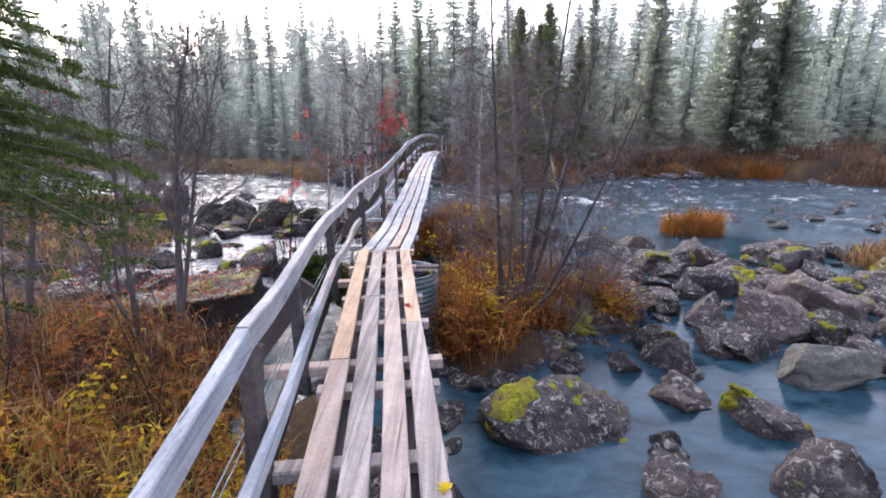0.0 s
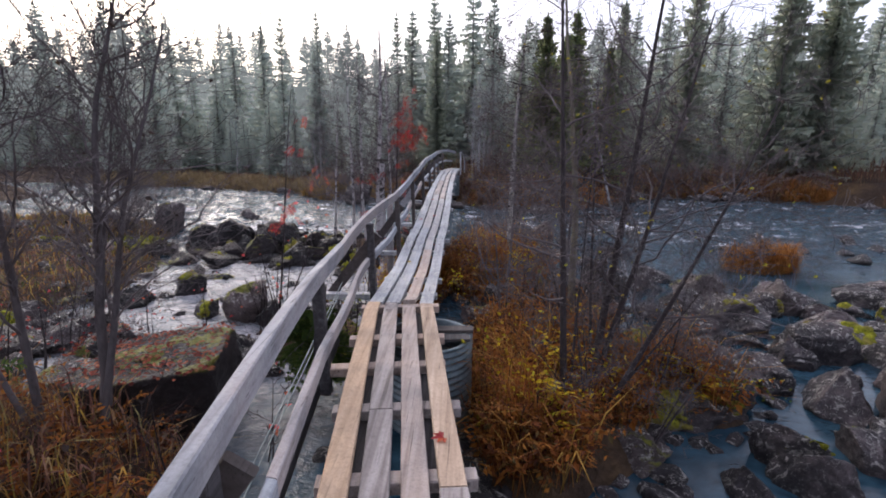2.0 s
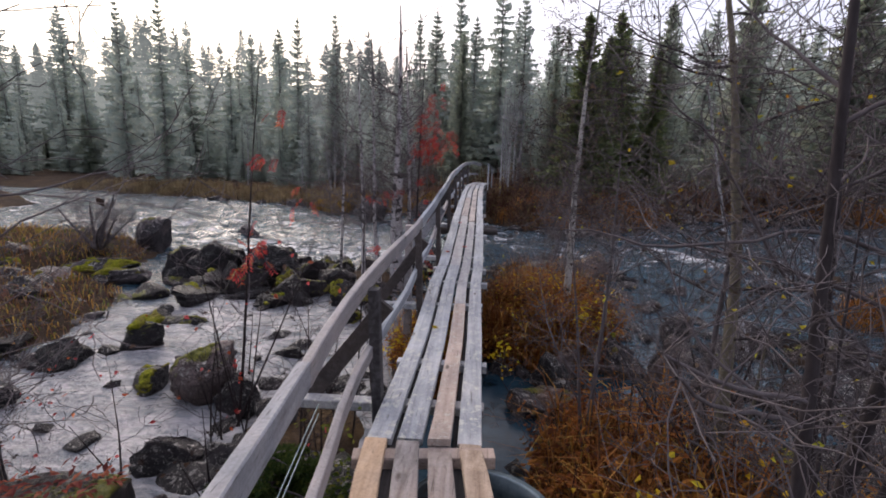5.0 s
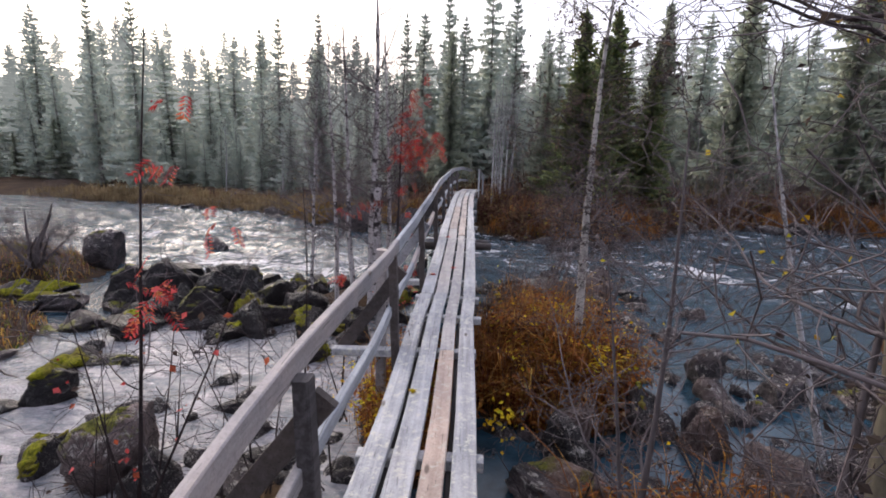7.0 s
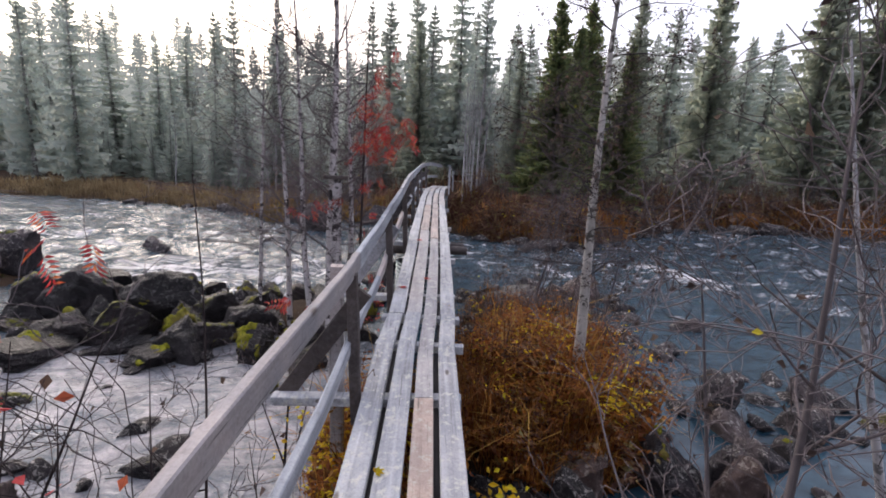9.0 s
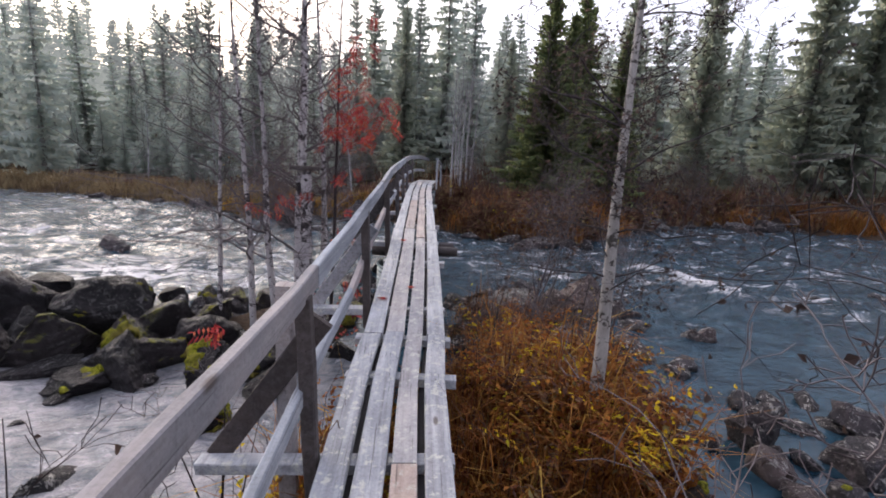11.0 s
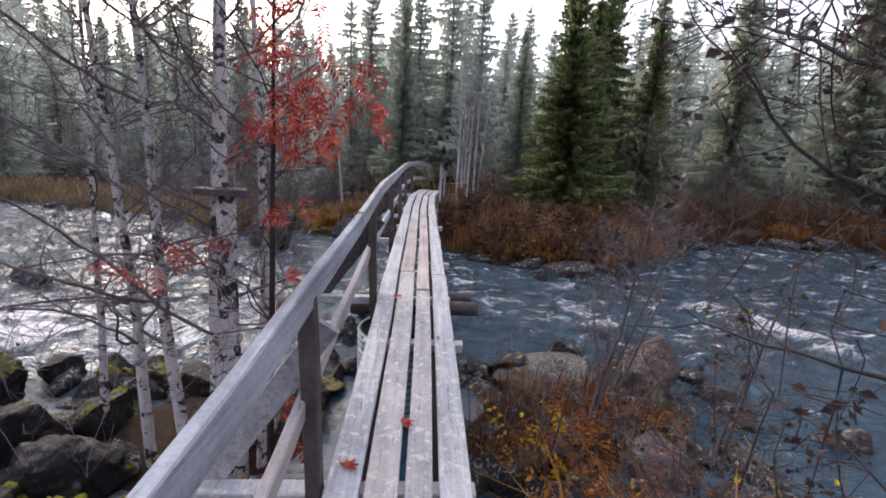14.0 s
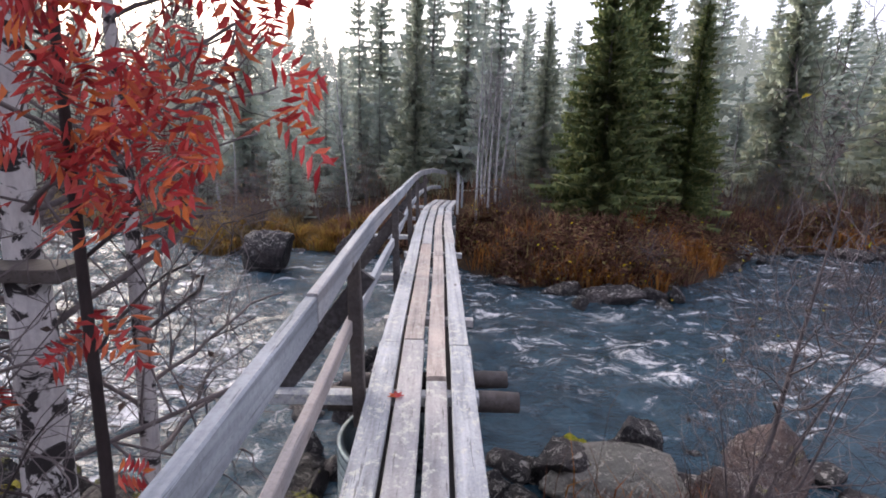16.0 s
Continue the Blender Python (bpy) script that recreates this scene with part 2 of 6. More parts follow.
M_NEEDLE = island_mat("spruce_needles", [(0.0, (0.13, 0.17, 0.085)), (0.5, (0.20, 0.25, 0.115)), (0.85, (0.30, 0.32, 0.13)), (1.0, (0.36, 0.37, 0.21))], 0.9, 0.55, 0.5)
# the next two carry the mist in their paler, flatter needle colours
M_NEEDLE_PALE = island_mat("haze_paled_needles", [(0.0, (0.45, 0.52, 0.485)), (0.5, (0.52, 0.57, 0.515)), (1.0, (0.59, 0.60, 0.52))], 0.95, 0.6, 0.1, vary=0.15)
M_NEEDLE_MID = island_mat("haze_tinted_needles", [(0.0, (0.34, 0.39, 0.33)), (0.5, (0.44, 0.48, 0.39)), (1.0, (0.53, 0.54, 0.42))], 0.95, 0.6, 0.25, vary=0.3)
M_NEEDLE_NEAR = island_mat("near_needles", [(0.0, (0.025, 0.05, 0.015)), (0.6, (0.06, 0.10, 0.025)), (1.0, (0.12, 0.14, 0.03))])


def bark_mat(name, base, light, spots=None, scale=30):
    m, n, l, b = mat(name, 0.85, 0, 0.2)
    v = coords(n, l, (1, 1, 0.35))
    f = noise_tex(n, l, v, scale, 6, 0.7)
    g = noise_tex(n, l, v, 5, 4, 0.6)
    c = ramp(n, l, f, [(0.3, base), (0.7, light)])
    c = mixc(n, l, ramp(n, l, g, [(0.35, (0, 0, 0)), (0.7, (0.5, 0.5, 0.5))]), c, tuple(1.15 * x for x in light))
    if spots:
        sv = coords(n, l, (1, 1, 1.3))
        s = noise_tex(n, l, sv, 9.0, 4, 0.65, 0.8)
        c = mixc(n, l, ramp(n, l, s, [(0.53, (0, 0, 0)), (0.58, (1, 1, 1))]), c, spots)
    l.new(c, b.inputs["Base Color"])
    bump(n, l, b, f, 0.7, 0.006)
    return m


M_BARK = bark_mat("grey_bark", (0.045, 0.038, 0.042), (0.125, 0.11, 0.114))
M_TWIG = bark_mat("dark_twigs", (0.055, 0.046, 0.05), (0.15, 0.128, 0.13))
M_BARK_OLIVE = bark_mat("olive_bark", (0.06, 0.052, 0.04), (0.18, 0.16, 0.115))
M_ALDER = bark_mat("mottled_alder_bark", (0.15, 0.14, 0.13), (0.38, 0.36, 0.34), (0.06, 0.055, 0.05))
M_BIRCH = bark_mat("birch_bark", (0.25, 0.235, 0.245), (0.52, 0.49, 0.49), (0.03, 0.026, 0.028))
M_BIRCH_FAR = bark_mat("far_birch_bark", (0.24, 0.24, 0.25), (0.38, 0.37, 0.38), (0.13, 0.13, 0.13))
M_SPRUCE_BARK = bark_mat("spruce_bark", (0.17, 0.165, 0.16), (0.28, 0.27, 0.26))
M_TWIG_FAR = bark_mat("far_twigs", (0.13, 0.12, 0.125), (0.22, 0.21, 0.215))
M_BARK_DARK = bark_mat("dark_wet_bark", (0.018, 0.014, 0.015), (0.06, 0.05, 0.052))
M_ROWAN_BARK = bark_mat("rowan_bark", (0.012, 0.009, 0.010), (0.04, 0.03, 0.031))


def ground_mat():
    m, n, l, b = mat("forest_floor", 0.95, 0, 0.1)
    geo = n.new("ShaderNodeNewGeometry")
    p = geo.outputs["Position"]
    a = noise_tex(n, l, p, 0.8, 6, 0.65)
    f = noise_tex(n, l, p, 14, 6, 0.7)
    c = ramp(n, l, a, [(0.3, (0.026, 0.019, 0.016)), (0.5, (0.055, 0.038, 0.027)), (0.7, (0.10, 0.066, 0.035))])
    c = mixc(n, l, 0.8, c, ramp(n, l, f, [(0.3, (0.4, 0.4, 0.4)), (0.7, (1.4, 1.35, 1.3))]), "MULTIPLY")
    l.new(c, b.inputs["Base Color"])
    bump(n, l, b, f, 1.0, 0.05)
    return m


M_GROUND = ground_mat()


def water_mat():
    m, n, l, b = mat("river_water", 0.06, 0, 0.5)
    geo = n.new("ShaderNodeNewGeometry")
    p = geo.outputs["Position"]
    sep = n.new("ShaderNodeSeparateXYZ")
    l.new(p, sep.inputs[0])
    att = n.new("ShaderNodeAttribute")
    att.attribute_name = "rapid"
    mp = n.new("ShaderNodeMapping")
    mp.inputs["Scale"].default_value = (0.9, 1.5, 1)
    mp.inputs["Rotation"].default_value = (0, 0, radians(-12))
    l.new(p, mp.inputs[0])
    w1 = noise_tex(n, l, mp.outputs[0], 2.6, 5, 0.62, 0.5)
    w2 = noise_tex(n, l, mp.outputs[0], 9, 4, 0.6, 0.3)
    w3 = noise_tex(n, l, mp.outputs[0], 24, 3, 0.6, 0.2)
    streak = noise_tex(n, l, mp.outputs[0], 1.5, 9, 0.78, 1.0)
    foam = ramp(n, l, math_node(n, l, "ADD", math_node(n, l, "MULTIPLY", streak, 0.85), math_node(n, l, "MULTIPLY", att.outputs["Fac"], 0.17)), [(0.585, (0, 0, 0)), (0.68, (1, 1, 1))])
    foam = math_node(n, l, "MULTIPLY", foam, ramp(n, l, att.outputs["Fac"], [(0.15, (0, 0, 0)), (0.5, (1, 1, 1))]))
    patch = ramp(n, l, noise_tex(n, l, p, 0.33, 4, 0.6, 0.6), [(0.38, (0.12, 0.12, 0.12)), (0.56, (1, 1, 1))])
    patch = math_node(n, l, "MAXIMUM", patch, ramp(n, l, math_node(n, l, "SUBTRACT", att.outputs["Fac"], 0.5), [(0.45, (0, 0, 0)), (0.72, (1, 1, 1))]))
    foam = math_node(n, l, "MULTIPLY", foam, patch)
    c = mixc(n, l, foam, ramp(n, l, w1, [(0.3, (0.006, 0.018, 0.030)), (0.7, (0.032, 0.070, 0.10))]), (0.66, 0.66, 0.69))
    # pale tone mixed into the base colour to imitate the bright sky's reflection
    sheen_att = n.new("ShaderNodeAttribute")
    sheen_att.attribute_name = "sheen_tint"
    sheen_f = math_node(n, l, "MULTIPLY", math_node(n, l, "MULTIPLY", sheen_att.outputs["Fac"], ramp(n, l, noise_tex(n, l, mp.outputs[0], 4.5, 6, 0.7, 0.8), [(0.36, (0.45, 0.45, 0.45)), (0.58, (1.2, 1.2, 1.2))])), ramp(n, l, noise_tex(n, l, mp.outputs[0], 1.1, 6, 0.65, 1.2), [(0.3, (0.35, 0.35, 0.35)), (0.62, (1, 1, 1))]))
    c = mixc(n, l, sheen_f, c, (0.50, 0.47, 0.48))
    l.new(c, b.inputs["Base Color"])
    l.new(math_node(n, l, "ADD", 0.05, math_node(n, l, "MULTIPLY", foam, 0.5)), b.inputs["Roughness"])
    b.inputs["IOR"].default_value = 1.33
    k = n.new("ShaderNodeBump")
    k.inputs["Distance"].default_value = 0.16
    l.new(math_node(n, l, "ADD", 0.06, math_node(n, l, "MULTIPLY", math_node(n, l, "MINIMUM", att.outputs["Fac"], 1.0), 0.85)), k.inputs["Strength"])
    l.new(math_node(n, l, "ADD", w1, math_node(n, l, "ADD", math_node(n, l, "MULTIPLY", w2, 0.7), math_node(n, l, "MULTIPLY", w3, 0.3))), k.inputs["Height"])
    l.new(k.outputs[0], b.inputs["Normal"])
    return m


M_WATER = water_mat()


def steel_mat():
    m, n, l, b = mat("galvanised_steel", 0.5, 0.55, 0.5)
    v = coords(n, l)
    f = noise_tex(n, l, v, 6, 6, 0.7)
    l.new(ramp(n, l, f, [(0.3, (0.06, 0.09, 0.105)), (0.6, (0.17, 0.215, 0.24)), (0.8, (0.15, 0.12, 0.10))]), b.inputs["Base Color"])
    bump(n, l, b, noise_tex(n, l, v, 40, 4), 0.2, 0.003)
    return m


M_STEEL = steel_mat()


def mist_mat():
    """Woods more than sixty metres away, their mist imitated by grey emission."""
    m, n, l, b = mat("mist_glow_woods", 1.0, 0, 0.0)
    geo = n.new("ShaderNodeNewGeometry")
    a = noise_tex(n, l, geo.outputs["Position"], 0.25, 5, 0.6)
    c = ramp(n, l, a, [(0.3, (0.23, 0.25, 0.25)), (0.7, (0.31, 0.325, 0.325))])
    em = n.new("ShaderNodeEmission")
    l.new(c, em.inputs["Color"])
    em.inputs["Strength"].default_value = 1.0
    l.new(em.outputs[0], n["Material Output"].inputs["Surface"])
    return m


M_MIST = mist_mat()


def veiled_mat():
    """Far spruces more than fifty metres off, mist put in as flat grey emission."""
    m, n, l, b = mat("mist_glow_spruce", 1.0, 0, 0.0)
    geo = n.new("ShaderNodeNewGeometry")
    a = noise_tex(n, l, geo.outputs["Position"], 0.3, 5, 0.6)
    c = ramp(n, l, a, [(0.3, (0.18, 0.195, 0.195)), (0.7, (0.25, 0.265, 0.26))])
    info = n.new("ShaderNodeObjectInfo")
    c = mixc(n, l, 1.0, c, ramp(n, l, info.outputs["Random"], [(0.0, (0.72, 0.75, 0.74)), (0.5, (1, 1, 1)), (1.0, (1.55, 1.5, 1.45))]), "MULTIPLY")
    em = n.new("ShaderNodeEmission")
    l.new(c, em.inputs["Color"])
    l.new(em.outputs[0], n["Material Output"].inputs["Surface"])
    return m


M_VEILED = veiled_mat()


# ---- mesh tools ----
class Builder:
    """Collects vertices and faces of one mesh."""

    def __init__(self):
        self.v, self.f = [], []

    def tube(self, pts, radii, sides=6, cap=False):
        base = len(self.v)
        prev = None
        for i, p in enumerate(pts):
            a = pts[max(i - 1, 0)]
            c = pts[min(i + 1, len(pts) - 1)]
            t = (c - a).normalized()
            if prev is None:
                u = t.orthogonal().normalized()
            else:
                u = (prev - t * prev.dot(t))
                u = u.normalized() if u.length > 1e-6 else t.orthogonal().normalized()
            prev = u
            w = t.cross(u)
            for k in range(sides):
                an = 2 * math.pi * k / sides
                self.v.append(p + (u * math.cos(an) + w * math.sin(an)) * radii[i])
        for i in range(len(pts) - 1):
            for k in range(sides):
                k2 = (k + 1) % sides
                self.f.append((base + i * sides + k, base + i * sides + k2, base + (i + 1) * sides + k2, base + (i + 1) * sides + k))
        if cap:
            self.f.append(tuple(base + k for k in range(sides))[::-1])
            self.f.append(tuple(base + (len(pts) - 1) * sides + k for k in range(sides)))

    def quad(self, a, b, c, d):
        i = len(self.v)
        self.v += [a, b, c, d]
        self.f.append((i, i + 1, i + 2, i + 3))

    def tri(self, a, b, c):
        i = len(self.v)
        self.v += [a, b, c]
        self.f.append((i, i + 1, i + 2))

    def leaf(self, p, along, side, length, width):
        """A leaf folded a little along its rib."""
        i = len(self.v)
        up = along.cross(side).normalized() * width * 0.25
        self.v += [p, p + along * length * 0.45 + side * width * 0.5 + up, p + along * length, p + along * length * 0.45 - side * width * 0.5 + up]
        self.f.append((i, i + 1, i + 2, i + 3))

    def mesh(self, name, material, smooth=False):
        me = bpy.data.meshes.new(name)
        me.from_pydata([tuple(v) for v in self.v], [], self.f)
        me.materials.append(material)
        if smooth:
            me.polygons.foreach_set("use_smooth", [True] * len(me.polygons))
        me.update()
        return me


def mesh_part(name, me, parent, label=""):
    """Links a mesh, in world or thing coordinates, under its thing."""
    ob = new(name, me)
    ob.parent = parent
    ob.matrix_parent_inverse = parent_world(parent).inverted()
    if label:
        tagged(ob, label)
    return ob


def parent_world(ob):
    m = ob.matrix_basis.copy()
    if ob.parent is not None:
        m = parent_world(ob.parent) @ ob.matrix_parent_inverse @ m
    return m


def thing(name, place, label, category, group=""):
    ob = new(name)
    ob.empty_display_size = 0.2
    ob.matrix_basis = Matrix.Translation(place)
    return tagged(ob, label, category, group)


def smooth_interp(t, xs, ys):
    """Cosine-eased reading of a table."""
    if t <= xs[0]:
        return ys[0] + (t - xs[0]) * (ys[1] - ys[0]) / (xs[1] - xs[0])
    for i in range(len(xs) - 1):
        if t <= xs[i + 1]:
            k = (t - xs[i]) / (xs[i + 1] - xs[i])
            return ys[i] + (ys[i + 1] - ys[i]) * k
    return ys[-1] + (t - xs[-1]) * (ys[-1] - ys[-2]) / (xs[-1] - xs[-2])


def rnd(a, b):
    return random.uniform(a, b)


# ---- the lie of the land ----
SHORE_X = [-60, -30, -18, -12, -9, -6.3, -4.5, -2, 0, 1.5, 2.6, 4.2, 6, 8, 10.5, 14, 17, 20, 26, 60]
SHORE_Y = [34, 31, 28.6, 27.2, 26, 23.3, 24.6, 23.8, 22.9, 21, 20.2, 20.5, 22.3, 24.3, 25.6, 25.0, 24.0, 21.3, 18.5, 12]
# mounds: x, y, radius x, radius y, height of the top
MOUNDS = [
    (-3.4, 0.8, 2.3, 3.6, -0.55), (-4.2, 4.4, 2.2, 1.8, -0.75), (-8.5, 2.0, 4.5, 6.0, -0.5),
    (-8.6, 10.0, 2.4, 3.2, -0.95), (-11.5, 14.5, 3.2, 2.6, -0.85), (-14.0, 8.0, 5.0, 8.0, -0.4),
    (0.9, 6.9, 1.15, 1.9, -0.9), (0.5, 5.5, 0.6, 0.75, -1.0), (-1.2, 2.6, 0.9, 2.6, -1.1), (-2.2, 8.0, 0.9, 1.2, -1.18), (2.3, 6.7, 0.8, 0.9, -1.1), (0.55, 11.0, 1.25, 1.45, -0.85), (-1.0, 9.9, 0.7, 1.3, -1.05),
    (6.6, 12.2, 1.1, 0.6, -1.15), (0.5, 13.6, 0.9, 0.9, -1.12), (1.3, 14.0, 1.2, 0.9, -1.18), (-2.6, 13.6, 1.3, 0.9, -1.12),
    (-4.6, 13.5, 1.6, 0.8, -1.22), (0.0, -4.0, 3.5, 3.0, -0.4), (9.0, -3.0, 5.0, 4.0, -0.6), (10.5, 9.0, 3.0, 2.2, -1.2),
    (9.5, 5.5, 3.0, 2.0, -1.15), (20, 4, 7, 9, -0.3),
]


def land(x, y):
    ys = smooth_interp(x, SHORE_X, SHORE_Y)
    z = -1.95
    d = y - ys + 0.5 * noise.noise((x * 0.6, y * 0.6, 0))
    if d > -2.0:
        low = 0.35 + 0.65 * max(0.0, min(1.0, (x + 5.0) / 4.0))
        z = max(z, -1.35 + low * (0.42 * d if d < 2.2 else 0.92 + 0.05 * (d - 2.2)) if d > 0 else -1.35 + 0.3 * d)
    for mx, my, rx, ry, top in MOUNDS:
        q = math.hypot((x - mx) / rx, (y - my) / ry)
        if q < 1.4:
            z = max(z, top - (top + 1.95) * max(0.0, (q - 0.15) / 1.15) ** 2.0)
    if y < -6:
        z = max(z, -1.95 + min(1.6, (-6 - y) * 0.25))
    if x < -17 and y < ys - 5:
        z = max(z, -1.95 + min(1.7, (-17 - x) * 0.2))
    return z + 0.10 * noise.noise((x * 1.3, y * 1.3, 3)) + 0.05 * noise.noise((x * 4, y * 4, 7))


def axis(lo, hi, fine_lo, fine_hi, step):
    out = list(np.arange(fine_lo, fine_hi + 1e-6, step))
    a, s = fine_lo, step
    while a > lo:
        s *= 1.25
        a -= s
        out.insert(0, max(a, lo))
    a, s = fine_hi, step
    while a < hi:
        s *= 1.25
        a += s
        out.append(min(a, hi))
    return out


def sheet(xs, ys, fn):
    verts = [(x, y, fn(x, y)) for y in ys for x in xs]
    w = len(xs)
    faces = [(j * w + i, j * w + i + 1, (j + 1) * w + i + 1, (j + 1) * w + i) for j in range(len(ys) - 1) for i in range(w - 1)]
    return verts, faces


gv, gf = sheet(axis(-600, 600, -16, 18, 0.22), axis(-300, 900, -5, 30, 0.22), land)
gm = bpy.data.meshes.new("ground")
gm.from_pydata(gv, [], gf)
gm.materials.append(M_GROUND)
gm.polygons.foreach_set("use_smooth", [True] * len(gm.polygons))
ground = tagged(new("ground", gm), "dark leaf-strewn river banks, islets and forest floor", "ground", kind="structure")


def rapid(x, y):
    """How broken the water is: still in the pools, rough in the main stream."""
    r = 0.0
    ys = smooth_interp(x, SHORE_X, SHORE_Y)
    main = max(0.0, min(1.0, (y - 14.2) / 2.0)) * max(0.0, min(1.0, (ys + 2 - y) / 2.0))
    r = max(r, 0.75 * main)
    if x < -2:
        r = max(r, 0.35 * max(0.0, min(1.0, (y - 6.5) / 4.0)))
    if x < -1.4:
        r = max(r, min(0.5, 1.2 - 0.55 * math.hypot((x + 3.7) / 2.4, (y - 10.2) / 3.6)), 1.35 - 0.6 * math.hypot((x + 6.0) / 4.0, (y - 16.5) / 2.2))
    if x > 2 and y > 11:
        r = max(r, 0.5 * min(1.0, (y - 11) / 3.0))
    for bx, by, br in ((6.5, 15.5, 3.2), (-6.0, 17.5, 3.5), (2.0, 17.5, 2.0), (-3.0, 16.5, 2.0), (9.5, 18, 3.0), (-11, 20, 4.0), (12.5, 14.0, 3.5), (5.1, 17.2, 1.8), (5.5, 16.2, 1.8)):
        r = max(r, 1.0 - 0.6 * math.hypot(x - bx, (y - by) * 1.6) / br)
    u = max(0.0, min(1.0, (17.7 - y) / 1.9))
    r = max(r, 1.35 - 0.9 * math.hypot(x - 4.8 - 0.8 * u, y - 17.7 + 1.9 * u))
    return min(1.5, r)


def sheen_tint(x, y):
    """Sky sheen painted as pale water colour, below the rapids beside the second span."""
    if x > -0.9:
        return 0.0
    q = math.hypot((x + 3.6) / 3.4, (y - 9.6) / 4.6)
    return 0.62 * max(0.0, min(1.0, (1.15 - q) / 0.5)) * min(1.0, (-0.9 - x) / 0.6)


def water_level(x, y):
    r = rapid(x, y)
    h = 0.006 + 0.17 * min(1.0, r) ** 2 * (0.5 if r > 1.0 else 1.0)
    # a standing wave behind the last span
    u = max(0.0, min(1.0, (17.7 - y) / 1.9))
    e = math.hypot(x - (4.8 + 0.8 * u + 0.25 * noise.noise((y * 1.5, 0, 9))), (y - (17.7 - 1.9 * u)))
    crest = 0.20 * math.exp(-(e / 0.38) ** 2)
    return WATER + crest + h * (noise.noise((x * 1.1, y * 2.2, 1)) + 0.6 * noise.noise((x * 3, y * 5, 4)))


wv, wf = sheet(axis(-90, 90, -14, 15, 0.16), axis(-40, 45, 1.5, 27, 0.16), water_level)
wm = bpy.data.meshes.new("water")
wm.from_pydata(wv, [], wf)
wm.materials.append(M_WATER)
wm.polygons.foreach_set("use_smooth", [True] * len(wm.polygons))
at = wm.attributes.new("rapid", "FLOAT", "POINT")
at.data.foreach_set("value", [rapid(v[0], v[1]) for v in wv])
at = wm.attributes.new("sheen_tint", "FLOAT", "POINT")
at.data.foreach_set("value", [sheen_tint(v[0], v[1]) for v in wv])
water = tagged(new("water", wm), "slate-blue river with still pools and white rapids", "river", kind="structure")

# ---- the footbridge ----
DY = [-4, 1.67, 4.9, 6.5, 6.56, 8.3, 10.3, 11, 13.4, 14.8, 17.6, 20.5, 23.0, 25.0, 27.0]
DX = [0.32, -0.30, -0.66, -0.83, -0.83, -0.80, -0.79, -0.75, -0.71, -0.70, -0.67, -0.64, -0.55, -0.30, 0.25]
DZ = [0.03, -0.06, -0.13, -0.20, -0.27, -0.36, -0.32, -0.27, -0.13, -0.03, 0.03, 0.05, 0.10, 0.08, -0.1]
TOP_Y = [-4, 1.0, 1.9, 2.4, 3.8, 4.7, 5.9, 6.4, 7.2, 8.2, 9.4, 10.5, 11.2, 12.2, 13.7, 15, 20, 22, 25, 27]
TOP_Z = [0.62, 0.57, 0.69, 0.64, 0.65, 0.62, 0.53, 0.525, 0.60, 0.627, 0.617, 0.67, 0.735, 0.79, 0.865, 0.93, 0.96, 0.98, 0.97, 0.81]
KNEE_Y = [-4, 1.4, 2.1, 2.9, 4.4, 5.3, 6.0, 6.8, 8.0, 8.7, 9.9, 10.6, 11.7, 12.7, 14.1, 18, 22, 25, 27]
KNEE_Z = [0.28, 0.20, 0.19, 0.24, 0.22, 0.10, 0.06, 0.11, 0.07, 0.03, 0.07, 0.09, 0.22, 0.31, 0.39, 0.42, 0.48, 0.48, 0.35]


def deck_x(y):
    return smooth_interp(y, DY, DX)


def deck_z(y):
    return smooth_interp(y, DY, DZ)


bridge = thing("footbridge", (-0.8, 6.5, WATER), "narrow weathered plank footbridge with one grey handrail over a rocky river", "footbridge")


def board(y0, y1, off, width, thick, top_fn, tilt=0.0, n=None, jig=0.0, shift=None):
    """A board that follows the bridge: off is its middle's distance from the deck's middle, its top at top_fn."""
    n = n or max(1, int((y1 - y0) / 0.35))
    bm = bmesh.new()
    rings = []
    ph = rnd(0, 50)
    for i in range(n + 1):
        y = y0 + (y1 - y0) * i / n
        dx = (deck_x(y + 0.05) - deck_x(y - 0.05)) / 0.1
        side = Vector((1, -dx, 0)).normalized()
        mid = Vector((deck_x(y), y, 0)) + side * (off + jig * noise.noise((y * 0.7, ph, 0)) + (shift(y) if shift else 0.0))
        z = top_fn(y) + jig * 0.5 * noise.noise((y * 0.9, ph, 5))
        w2 = width / 2 * (1 + 0.025 * noise.noise((y * 2, ph, 9)))
        c = min(0.006, thick * 0.2)
        pr = [(-w2, -c), (-w2 + c, 0), (w2 - c, 0), (w2, -c), (w2, -thick), (-w2, -thick)]
        rings.append([bm.verts.new(mid + side * a + Vector((0, 0, z + b + a * tilt))) for a, b in pr])
    for r, s in zip(rings, rings[1:]):
        for k in range(6):
            bm.faces.new((r[k], r[(k + 1) % 6], s[(k + 1) % 6], s[k]))
    bm.faces.new(rings[0]), bm.faces.new(rings[-1][::-1])
    bmesh.ops.recalc_face_normals(bm, faces=bm.faces)
    return bm


def bm_part(name, bm, material, parent, label=""):
    me = bpy.data.meshes.new(name)
    bm.to_mesh(me)
    bm.free()
    me.materials.append(material)
    return mesh_part(name, me, parent, label)


PW = 0.145
OFFS = [-0.2775, -0.0925, 0.0925, 0.2775]
